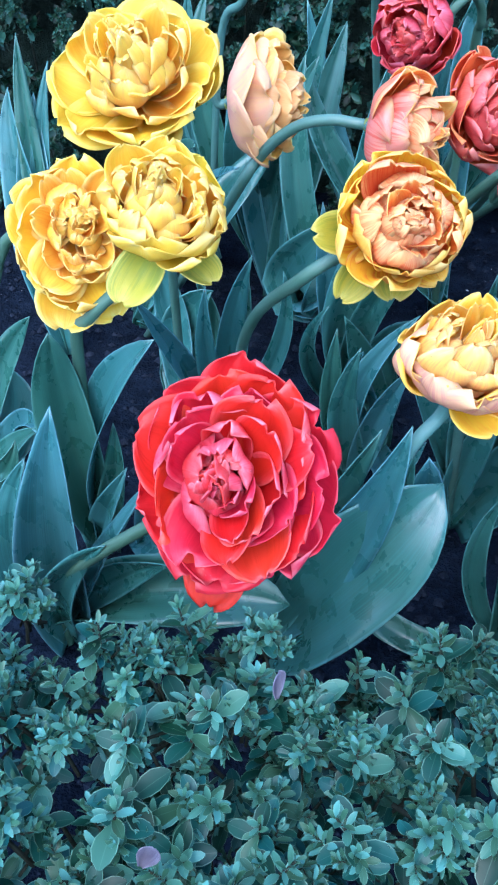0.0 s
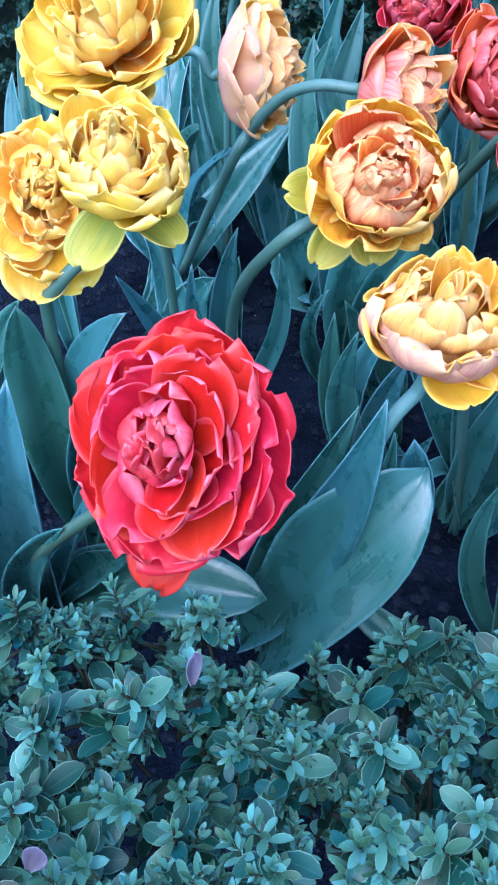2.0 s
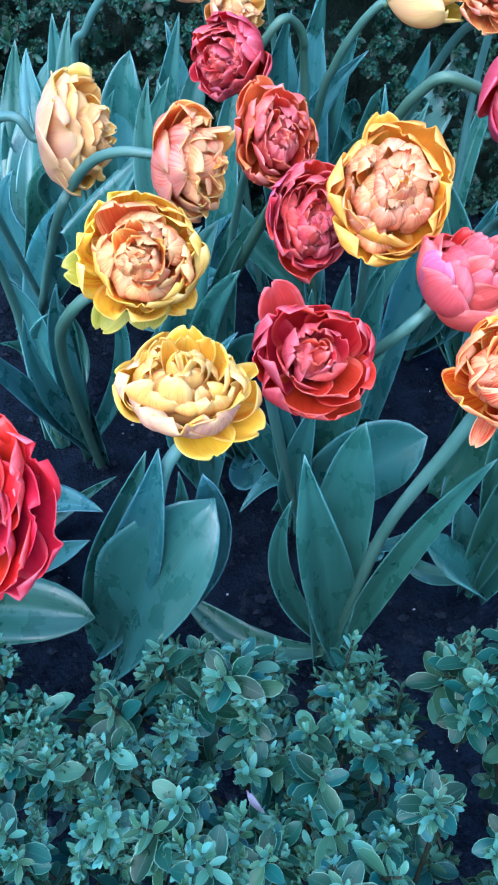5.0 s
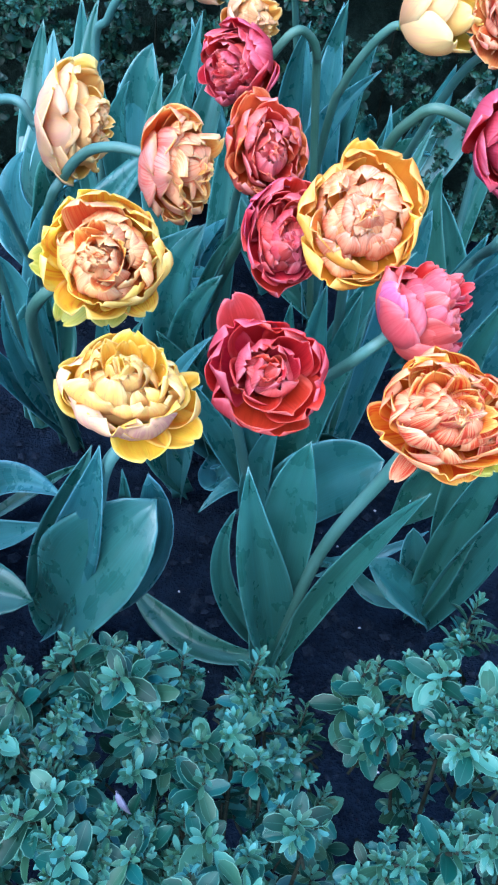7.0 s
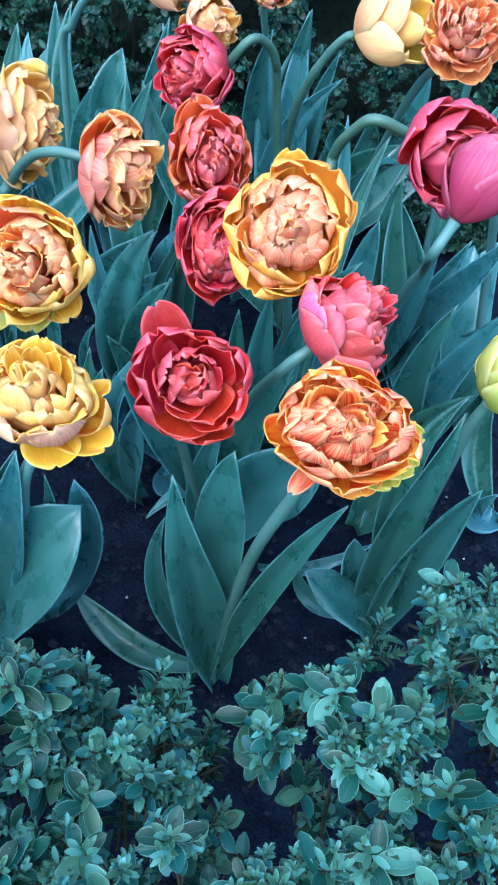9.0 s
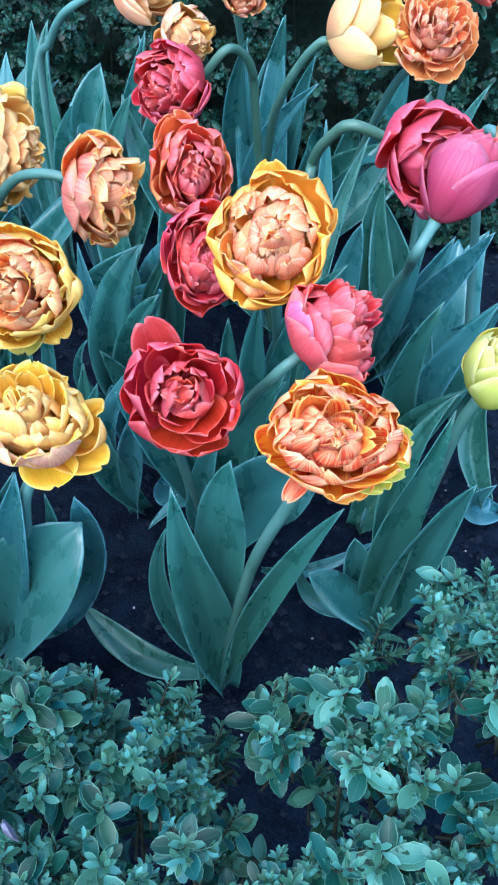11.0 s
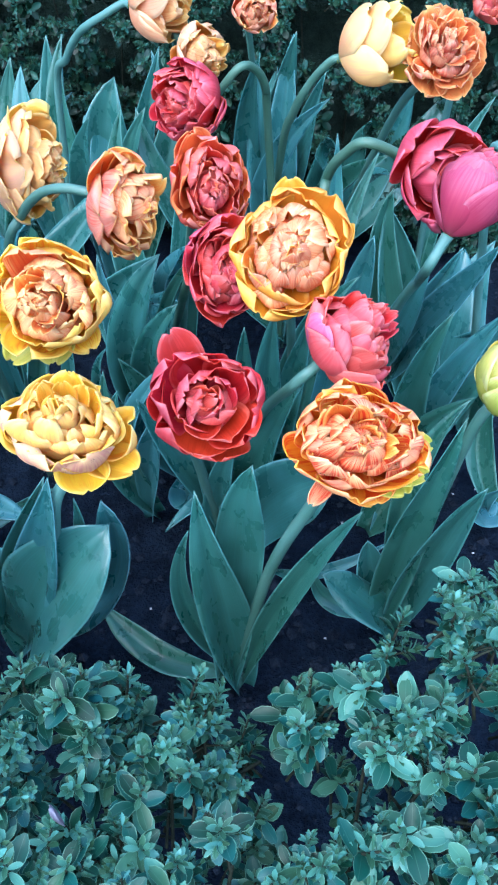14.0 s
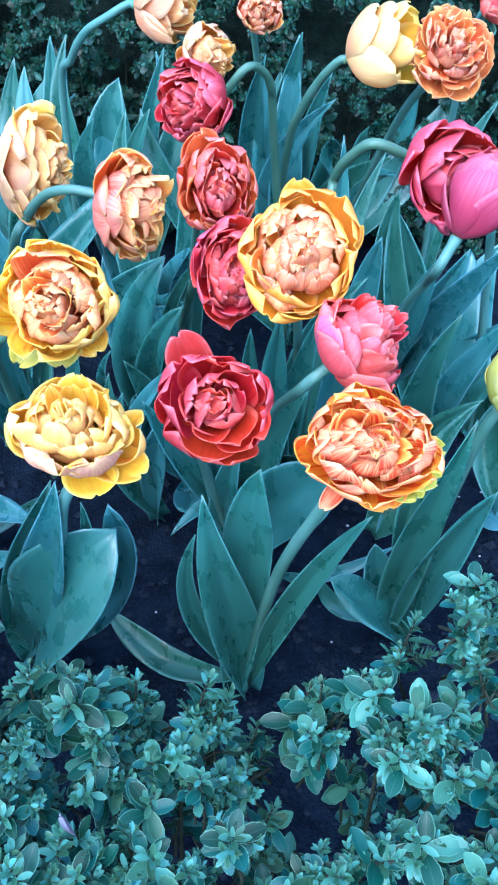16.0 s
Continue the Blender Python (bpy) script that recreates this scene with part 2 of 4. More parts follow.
palette("crimson", ((0.62, 0.04, 0.07), (0.78, 0.095, 0.145), (0.84, 0.24, 0.32), (0.55, 0.02, 0.04), 0.45), ((0.62, 0.012, 0.02), (0.79, 0.035, 0.045), (0.86, 0.14, 0.15), (0.54, 0.01, 0.02), 0.4),
        ((0.63, 0.04, 0.055), (0.79, 0.10, 0.125), (0.88, 0.29, 0.32), (0.55, 0.02, 0.035), 0.5), ((0.55, 0.01, 0.018), (0.74, 0.035, 0.04), (0.84, 0.15, 0.15), (0.52, 0.01, 0.02), 0.45))
palette("tangerine", ((0.92, 0.50, 0.03), (0.93, 0.50, 0.06), (0.95, 0.66, 0.20), (0.92, 0.40, 0.03), 0.4), ((0.93, 0.36, 0.015), (0.94, 0.43, 0.03), (0.95, 0.58, 0.10), (0.92, 0.34, 0.02), 0.45),
        ((0.92, 0.32, 0.08), (0.94, 0.48, 0.24), (0.96, 0.70, 0.44), (0.89, 0.24, 0.08), 0.95), ((0.90, 0.22, 0.02), (0.93, 0.40, 0.05), (0.96, 0.64, 0.22), (0.89, 0.20, 0.03), 0.5))
palette("vermilion", ((0.68, 0.045, 0.06), (0.82, 0.09, 0.115), (0.87, 0.24, 0.28), (0.60, 0.025, 0.03), 0.4), ((0.66, 0.012, 0.014), (0.84, 0.03, 0.03), (0.86, 0.09, 0.09), (0.64, 0.01, 0.014), 0.4),
        ((0.70, 0.06, 0.075), (0.83, 0.13, 0.155), (0.89, 0.32, 0.34), (0.62, 0.03, 0.05), 0.55), ((0.62, 0.012, 0.014), (0.80, 0.035, 0.035), (0.86, 0.15, 0.13), (0.58, 0.01, 0.018), 0.5))
palette("rose", ((0.82, 0.10, 0.13), (0.86, 0.16, 0.19), (0.90, 0.32, 0.34), (0.76, 0.06, 0.09), 0.45), ((0.66, 0.01, 0.018), (0.80, 0.03, 0.04), (0.86, 0.13, 0.14), (0.6, 0.01, 0.02), 0.4),
        ((0.82, 0.11, 0.13), (0.86, 0.16, 0.18), (0.91, 0.34, 0.34), (0.76, 0.06, 0.09), 0.45), ((0.62, 0.01, 0.018), (0.76, 0.03, 0.04), (0.85, 0.14, 0.15), (0.6, 0.01, 0.02), 0.4))
palette("marmalade", ((0.88, 0.30, 0.14), (0.91, 0.40, 0.20), (0.95, 0.66, 0.32), (0.82, 0.10, 0.03), 1.2), ((0.90, 0.20, 0.015), (0.93, 0.34, 0.025), (0.95, 0.58, 0.10), (0.80, 0.06, 0.008), 1.5),
        ((0.90, 0.26, 0.11), (0.93, 0.42, 0.21), (0.96, 0.70, 0.38), (0.83, 0.09, 0.04), 1.6), ((0.88, 0.13, 0.015), (0.93, 0.36, 0.06), (0.96, 0.64, 0.18), (0.82, 0.07, 0.01), 1.3))
palette("magenta", ((0.62, 0.05, 0.10), (0.74, 0.11, 0.20), (0.80, 0.24, 0.34), (0.56, 0.03, 0.07), 0.45), ((0.60, 0.012, 0.022), (0.78, 0.04, 0.06), (0.84, 0.16, 0.19), (0.54, 0.01, 0.02), 0.4),
        ((0.62, 0.04, 0.07), (0.77, 0.10, 0.15), (0.84, 0.25, 0.30), (0.55, 0.02, 0.04), 0.45), ((0.56, 0.012, 0.02), (0.75, 0.04, 0.055), (0.83, 0.16, 0.18), (0.5, 0.01, 0.02), 0.4))
palette("fuchsia", ((0.60, 0.07, 0.13), (0.68, 0.12, 0.22), (0.74, 0.22, 0.34), (0.56, 0.05, 0.13), 0.6), ((0.60, 0.02, 0.045), (0.70, 0.045, 0.075), (0.76, 0.16, 0.20), (0.50, 0.01, 0.045), 0.4),
        ((0.62, 0.06, 0.10), (0.71, 0.10, 0.17), (0.78, 0.25, 0.31), (0.54, 0.03, 0.07), 0.5), ((0.60, 0.03, 0.05), (0.69, 0.05, 0.07), (0.74, 0.18, 0.19), (0.49, 0.02, 0.045), 0.4))
palette("cream", ((0.86, 0.54, 0.26), (0.90, 0.62, 0.28), (0.92, 0.74, 0.40), (0.86, 0.46, 0.28), 0.5), ((0.90, 0.54, 0.03), (0.93, 0.64, 0.06), (0.95, 0.76, 0.20), (0.88, 0.46, 0.04), 0.4),
        ((0.88, 0.56, 0.16), (0.92, 0.65, 0.20), (0.94, 0.76, 0.34), (0.88, 0.48, 0.14), 0.4), ((0.88, 0.50, 0.03), (0.93, 0.62, 0.06), (0.94, 0.74, 0.22), (0.87, 0.44, 0.05), 0.4))
palette("coral_pale", ((0.80, 0.19, 0.11), (0.84, 0.32, 0.20), (0.88, 0.54, 0.36), (0.74, 0.12, 0.08), 0.6), ((0.82, 0.18, 0.04), (0.86, 0.32, 0.09), (0.90, 0.60, 0.24), (0.76, 0.11, 0.03), 0.7),
        ((0.83, 0.22, 0.12), (0.87, 0.40, 0.24), (0.90, 0.66, 0.42), (0.77, 0.14, 0.08), 0.8), ((0.77, 0.07, 0.02), (0.85, 0.26, 0.08), (0.90, 0.58, 0.24), (0.72, 0.06, 0.02), 0.7))
palette("peach", ((0.817, 0.396, 0.22), (0.84, 0.516, 0.321), (0.864, 0.665, 0.45), (0.793, 0.32, 0.173), 0.45), ((0.829, 0.358, 0.03), (0.852, 0.495, 0.101), (0.864, 0.643, 0.269), (0.793, 0.266, 0.04), 0.45),
        ((0.829, 0.32, 0.101), (0.852, 0.495, 0.236), (0.864, 0.665, 0.375), (0.77, 0.215, 0.075), 0.55), ((0.817, 0.249, 0.021), (0.84, 0.435, 0.088), (0.864, 0.643, 0.252), (0.77, 0.182, 0.03), 0.5))
palette("primrose", ((0.5, 0.543, 0.098), (0.7, 0.677, 0.175), (0.77, 0.747, 0.377), (0.543, 0.565, 0.112), 0.4), ((0.643, 0.565, 0.045), (0.77, 0.654, 0.077), (0.818, 0.747, 0.235), (0.7, 0.543, 0.045), 0.4),
        ((0.609, 0.587, 0.112), (0.747, 0.677, 0.192), (0.794, 0.747, 0.328), (0.643, 0.543, 0.112), 0.4), ((0.643, 0.532, 0.045), (0.77, 0.609, 0.077), (0.794, 0.7, 0.235), (0.7, 0.479, 0.045), 0.4))
GREENISH = petal_material("petal_greenish", (0.42, 0.44, 0.04), (0.58, 0.50, 0.05), (0.76, 0.66, 0.14), (0.34, 0.40, 0.05), 0.8)
LEAF = leaf_material("tulip_leaf", (0.019, 0.088, 0.078), (0.048, 0.165, 0.163), (0.17, 0.38, 0.42), 0.30)
STEM = leaf_material("tulip_stem", (0.034, 0.095, 0.070), (0.058, 0.145, 0.118), (0.058, 0.145, 0.118), 0.55, 0.05)
MAUVE = petal_material("petal_mauve", (0.62, 0.12, 0.24), (0.70, 0.20, 0.42), (0.78, 0.40, 0.58), (0.58, 0.08, 0.26), 0.5)
CORE = petal_material("flower_core", (0.35, 0.38, 0.08), (0.5, 0.4, 0.1), (0.6, 0.5, 0.2), (0.3, 0.3, 0.05))
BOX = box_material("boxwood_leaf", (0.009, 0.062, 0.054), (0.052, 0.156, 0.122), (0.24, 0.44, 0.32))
# same boxwood, darkened: the shade on the back hedge is in the leaf colour
BACK_SHADED = box_material("shaded_back_hedge_leaf", (0.004, 0.026, 0.018), (0.022, 0.075, 0.052), (0.04, 0.09, 0.055))
TWIG = plain_material("boxwood_twig", (0.010, 0.012, 0.009), (0.026, 0.032, 0.022), 90.0, 0.8)
SOIL = plain_material("damp_soil", (0.0024, 0.0042, 0.0085), (0.0084, 0.0138, 0.025), 28.0, 0.9, 0.9, 0.006, 0.04)
CLOD = plain_material("soil_clod", (0.004, 0.006, 0.011), (0.017, 0.022, 0.034), 60.0, 0.9, 0.6, 0.002, 0.03)
# near-black green that paints the shade deep in the back hedge
INSIDE_SHADE = plain_material("hedge_inside_shade", (0.006, 0.012, 0.010), (0.02, 0.035, 0.026), 45.0, 0.9, 0.8, 0.006)
GRIT = plain_material("pale_grit", (0.3, 0.28, 0.3), (0.5, 0.48, 0.5), 80.0, 0.7)
DROP, dn, dl, db = mat("water_drop")
db.inputs["Base Color"].default_value = (0.95, 0.97, 1.0, 1)
db.inputs["Roughness"].default_value, db.inputs["IOR"].default_value, db.inputs["Transmission Weight"].default_value = 0.02, 1.33, 1.0


# ---- helpers for building ----
def mesh_of(name, verts, faces, uvs=None, material=None, smooth=True):
    me = bpy.data.meshes.new(name)
    me.from_pydata([tuple(v) for v in verts], [], faces)
    if uvs is not None:
        lay = me.uv_layers.new(name="UVMap")
        idx = np.empty(len(me.loops), dtype=np.int32)
        me.loops.foreach_get("vertex_index", idx)
        lay.data.foreach_set("uv", np.asarray(uvs, dtype=np.float32)[idx].ravel())
    if smooth:
        me.polygons.foreach_set("use_smooth", [True] * len(me.polygons))
    if material:
        me.materials.append(material)
    me.update()
    return me


def part(name, me, parent, label=""):
    ob = new(name, me)
    ob.parent = parent
    return tagged(ob, label) if label else ob


def shell(grid, thick, taper=True):
    """Closed thin body from a (rows, columns, 3) grid: the two skins lie thick apart and meet along the rim."""
    g = np.asarray(grid, dtype=float)
    nv, nu = g.shape[:2]
    dv, du = np.gradient(g, axis=0), np.gradient(g, axis=1)
    nn = np.cross(du, dv)
    nn /= np.maximum(np.linalg.norm(nn, axis=2, keepdims=True), 1e-9)
    back = g - nn * thick
    verts = np.concatenate([g.reshape(-1, 3), back.reshape(-1, 3)])
    uu, vv = np.meshgrid(np.linspace(0, 1, nu), np.linspace(0, 1, nv))
    uv = np.stack([uu, vv], axis=2).reshape(-1, 2)
    uvs = np.concatenate([uv, uv])
    k, faces = nv * nu, []
    for i in range(nv - 1):
        for j in range(nu - 1):
            a, b, c, d = i * nu + j, i * nu + j + 1, (i + 1) * nu + j + 1, (i + 1) * nu + j
            faces.append((a, b, c, d))
            faces.append((k + d, k + c, k + b, k + a))
    rim = [j for j in range(nu)] + [i * nu + nu - 1 for i in range(1, nv)] + [(nv - 1) * nu + j for j in range(nu - 2, -1, -1)] + [i * nu for i in range(nv - 2, 0, -1)]
    for a, b in zip(rim, rim[1:] + rim[:1]):
        faces.append((b, a, k + a, k + b))
    return verts, faces, uvs


def two_sided(name, grid, thick, back, face):
    """A petal whose back and face differ in colour."""
    verts, faces, uvs = shell(grid, thick)
    me = mesh_of(name, verts, faces, uvs, back)
    me.materials.append(face)
    inner = (grid.shape[0] - 1) * (grid.shape[1] - 1) * 2
    me.polygons.foreach_set("material_index", [i % 2 if i < inner else 1 for i in range(len(faces))])
    return me


def bezier_through(points, steps):
    """Smooth curve through the points (Catmull-Rom)."""
    p = [np.array(q, dtype=float) for q in points]
    p = [2 * p[0] - p[1]] + p + [2 * p[-1] - p[-2]]
    out = []
    for i in range(1, len(p) - 2):
        for s in range(steps):
            t = s / steps
            out.append(0.5 * (2 * p[i] + (p[i + 1] - p[i - 1]) * t + (2 * p[i - 1] - 5 * p[i] + 4 * p[i + 1] - p[i + 2]) * t * t + (3 * p[i] - p[i - 1] - 3 * p[i + 1] + p[i + 2]) * t ** 3))
    out.append(p[-2])
    return np.array(out)


def tube(points, radii, sides=10):
    p = np.asarray(points)
    tan = np.gradient(p, axis=0)
    tan /= np.linalg.norm(tan, axis=1, keepdims=True)
    verts, faces, uvs = [], [], []
    side = np.cross(tan[0], (0.3, 0.9, 0.1))
    for i, (c, t, r) in enumerate(zip(p, tan, radii)):
        side = side - t * side.dot(t)
        side /= np.linalg.norm(side)
        up = np.cross(t, side)
        for j in range(sides):
            a = 2 * math.pi * j / sides
            verts.append(c + r * (math.cos(a) * side + math.sin(a) * up))
            uvs.append((0.2 + 0.6 * abs(2 * j / sides - 1), i / (len(p) - 1)))
    for i in range(len(p) - 1):
        for j in range(sides):
            a, b = i * sides + j, i * sides + (j + 1) % sides
            faces.append((a, b, b + sides, a + sides))
    faces.append(tuple(range(sides))[::-1])
    faces.append(tuple(len(verts) - sides + j for j in range(sides)))
    return verts, faces, uvs


def bead(verts, faces, p, up, r):
    """A flattened drop that sits on a surface."""
    side = np.cross(up, (0.31, 0.2, 0.93))
    side /= np.linalg.norm(side)
    other = np.cross(up, side)
    k = len(verts)
    for h, q in ((-0.15, 0.8), (0.2, 1.0), (0.5, 0.7)):
        for i in range(8):
            a = math.pi * i / 4
            verts.append(p + up * (h * r) + (side * math.cos(a) + other * math.sin(a)) * (q * r))
    verts.append(p + up * (0.62 * r))
    verts.append(p - up * (0.2 * r))
    for ring in range(2):
        for i in range(8):
            a, c = k + ring * 8 + i, k + ring * 8 + (i + 1) % 8
            faces.append((a, c, c + 8, a + 8))
    for i in range(8):
        faces.append((k + 16 + i, k + 16 + (i + 1) % 8, k + 24))
        faces.append((k + (i + 1) % 8, k + i, k + 25))


# ---- tulips ----
LEAF_ROWS, LEAF_COLS = 23, 11


def leaf_mesh(base, mid, tip, width, roll, seed, blunt=0):
    """Broad lance-shaped leaf: folded along its midrib, wavy at the margin, clasping at the foot, its tip drawn out to a point."""
    rng = random.Random(seed)
    base, mid, tip = (np.array(q, dtype=float) for q in (base, mid, tip))
    steps = LEAF_ROWS
    half = (base + tip) / 2
    chord = tip - base
    pull = 2 * (mid - half)
    pull = pull - chord * (0.8 * pull.dot(chord) / chord.dot(chord))
    reach = 0.75 * np.linalg.norm(tip - base)
    pull *= min(1.0, reach / max(np.linalg.norm(pull), 1e-6))
    knee = half + pull
    spine = np.array([base * (1 - s) ** 2 + knee * (2 * s * (1 - s)) + tip * s * s for s in np.linspace(0, 1, steps)])
    tan = np.gradient(spine, axis=0)
    tan /= np.linalg.norm(tan, axis=1, keepdims=True)
    face = np.array((0.0, -0.62, 0.78))
    ph, ph2, fold = rng.random() * 6, rng.random() * 6, 0.30 + 0.30 * rng.random()
    curl = (rng.random() - 0.5) * 80
    hook = rng.uniform(-0.10, 0.22)
    cols = np.linspace(-1, 1, LEAF_COLS)
    wide = (0.40, 0.50, 0.68)[blunt]
    grid = np.zeros((steps, len(cols), 3))
    for i in range(steps):
        v = i / (steps - 1)
        t = tan[i]
        across = np.cross(face, t)
        across /= max(np.linalg.norm(across), 1e-6)
        up = np.cross(t, across)
        a = radians(roll + curl * (v - 0.4))
        across, up = across * math.cos(a) + up * math.sin(a), up * math.cos(a) - across * math.sin(a)
        w = 0.42 + 0.58 * math.sin(0.5 * math.pi * min(v / wide, 1.0))
        if v > wide:
            q = (v - wide) / (1 - wide)
            w *= (1 - q ** (1.9, 2.3, 2.4)[blunt]) ** (1.0, 0.8, 0.75)[blunt]
        w = 0.5 * width * w + 0.0005
        bend = fold * (1.55 - 1.1 * v)
        droop = -hook * width * max(0.0, (v - 0.7) / 0.3) ** 2
        for j, u in enumerate(cols):
            wave = (0.11, 0.17, 0.16)[blunt] * width * abs(u) ** 2 * math.sin(6.0 * v + ph + (2.2 if u > 0 else 0.0) + ph2 * u) * min(1, 2.5 * v) * min(1, 4 * (1 - v))
            grid[i, j] = spine[i] + across * (w * u * (1 - 0.25 * bend * abs(u))) + up * (w * bend * (abs(u) ** 1.4) * 1.3 + wave + droop - 0.0018 * math.exp(-(u / 0.12) ** 2))
    return shell(grid, 0.0009)


def petal_grid(length, width, a0, a1, r0, z0, az, rng, ruffle, cup, roll=0.0, twist=0.0, spoon=0.5, late=1.2, rows=15, cols=13):
    """Petal of a bloom whose axis is z: it leaves the axis at the angle a0 and ends at a1 (degrees), its tip rolled by roll and turned about its length by twist."""
    ph, k1, k2 = rng.random() * 9, rng.random() * 50, rng.random() * 50
    grid = np.zeros((rows, cols, 3))
    r, z, skew, lean = r0, z0, (rng.random() - 0.5) * 0.3, (rng.random() - 0.5) * 0.4
    ca, sa = math.cos(az), math.sin(az)
    notch, scallop, flare = 0.03 * rng.random(), 1.5 + 2 * rng.random(), rng.uniform(0.4, 1.5)
    last = 0.0
    for i in range(rows):
        v = 1 - (1 - i / (rows - 1)) ** 1.4
        a = radians(a0 + (a1 - a0) * (v ** late) + roll * max(0.0, (v - 0.72) / 0.28) ** 2)
        r += math.sin(a) * length * (v - last)
        z += math.cos(a) * length * (v - last)
        last = v
        w = 0.28 + 0.72 * math.sin(0.5 * math.pi * min(v / 0.62, 1.0))
        if v > 0.62:
            w *= (1 - ((v - 0.62) / 0.39) ** 2.8) ** 0.55
        w *= 0.5 * width
        tw = radians(twist) * v
        for j in range(cols):
            u = 2 * j / (cols - 1) - 1
            crumple = noise.noise((u * 1.2 + k1, v * 1.7 + k2, 0.3)) * width * 0.16 * ruffle * v
            crumple += noise.noise((u * 2.8 + k2, v * 3.4 + k1, 1.7)) * width * 0.035 * ruffle * v
            lift = cup * w * u * u * (1 - (1 - spoon) * v * v) + crumple + lean * w * u * v
            lift += 0.05 * width * ruffle * v ** 3 * flare * abs(u) * math.sin(scallop * 2 * u + ph)
            lift += 0.018 * width * math.exp(-(u / 0.16) ** 2) * v
            along = (0.03 * u * u - notch * math.exp(-(u / 0.3) ** 2) + 0.02 * ruffle * math.sin(scallop * 2.2 * u + ph)) * length * v ** 3
            off = w * u + skew * width * v * v * 0.4
            s, lift = off * math.cos(tw) - lift * math.sin(tw), lift * math.cos(tw) + off * math.sin(tw)
            rr = r - lift * math.cos(a) + along * math.sin(a)
            zz = z + lift * math.sin(a) + along * math.cos(a)
            grid[i, j] = (ca * rr - sa * s, sa * rr + ca * s, zz)
    return grid


# whorls of petals: count, length, width, foot angle, tip angle, foot radius (shares of the bloom's width), share that hoods over the heart
FORMS = {
    "peony": [(7, 0.56, 0.54, 92, 44, 0.03, 0), (7, 0.54, 0.50, 86, 36, 0.03, 0), (8, 0.51, 0.42, 76, 34, 0.02, 0.2), (8, 0.48, 0.36, 64, 28, 0.02, 0.4),
              (8, 0.45, 0.30, 52, 20, 0.02, 0.55), (8, 0.43, 0.25, 38, 8, 0.02, 0.55), (7, 0.41, 0.20, 25, -5, 0.01, 0.45), (6, 0.39, 0.15, 12, -10, 0.0, 0.4)],
    "globe": [(6, 0.66, 0.60, 97, 0, 0.03, 0), (6, 0.65, 0.54, 90, -6, 0.03, 0.1), (9, 0.63, 0.38, 80, 0, 0.02, 0.5), (9, 0.61, 0.33, 68, 2, 0.02, 0.55),
              (10, 0.58, 0.29, 55, 0, 0.02, 0.65), (9, 0.52, 0.22, 41, 0, 0.02, 0.5), (8, 0.50, 0.17, 28, -2, 0.01, 0.4), (7, 0.48, 0.13, 14, -8, 0.0, 0.35)],
    "ruffled": [(7, 0.56, 0.52, 92, 42, 0.03, 0), (7, 0.55, 0.47, 86, 34, 0.03, 0), (9, 0.52, 0.36, 76, 30, 0.02, 0.3), (11, 0.49, 0.26, 64, 24, 0.02, 0.5),
                (12, 0.47, 0.20, 52, 18, 0.02, 0.5), (11, 0.45, 0.16, 39, 8, 0.02, 0.4), (10, 0.44, 0.13, 26, 0, 0.01, 0.35), (8, 0.43, 0.11, 12, -8, 0.0, 0.3)],
    "shaggy": [(6, 0.74, 0.62, 82, 2, 0.03, 0), (6, 0.78, 0.54, 72, -4, 0.03, 0.05), (7, 0.79, 0.44, 60, -4, 0.02, 0.15), (7, 0.78, 0.36, 48, -2, 0.02, 0.25),
               (7, 0.75, 0.29, 36, -4, 0.01, 0.35), (6, 0.71, 0.23, 24, -6, 0.0, 0.4), (5, 0.67, 0.17, 10, -12, 0.0, 0.4)],
    "cup": [(6, 0.84, 0.62, 80, -12, 0.03, 0), (6, 0.80, 0.56, 73, -14, 0.03, 0.1), (8, 0.74, 0.40, 60, -10, 0.02, 0.45), (8, 0.70, 0.33, 49, -6, 0.02, 0.5),
            (8, 0.66, 0.28, 38, -4, 0.01, 0.55), (7, 0.62, 0.24, 27, -6, 0.0, 0.6), (5, 0.58, 0.19, 12, -15, 0.0, 0.6)],
    "loose": [(5, 0.80, 0.70, 82, 0, 0.03, 0), (5, 0.76, 0.62, 73, -6, 0.03, 0.1), (6, 0.70, 0.46, 60, -4, 0.02, 0.35), (6, 0.64, 0.36, 46, 0, 0.02, 0.5),
              (6, 0.58, 0.28, 32, -4, 0.01, 0.5), (5, 0.52, 0.20, 16, -10, 0.0, 0.5)],
    "nodding": [(3, 0.92, 0.70, 72, -14, 0.03, 0), (3, 1.02, 0.66, 64, -8, 0.03, 0), (4, 0.94, 0.50, 46, -6, 0.02, 0.1), (4, 0.86, 0.36, 28, -4, 0.01, 0.2)],
    "bud": [(4, 0.98, 0.72, 70, -32, 0.03, 0), (4, 0.98, 0.66, 62, -28, 0.03, 0), (5, 0.90, 0.46, 44, -18, 0.02, 0.3), (5, 0.82, 0.34, 28, -10, 0.01, 0.3)],
}
DEPTH = {"peony": 0.22, "ruffled": 0.23, "shaggy": 0.38, "loose": 0.36, "globe": 0.27, "cup": 0.36, "bud": 0.46, "nodding": 0.46}
COUNT = [0]


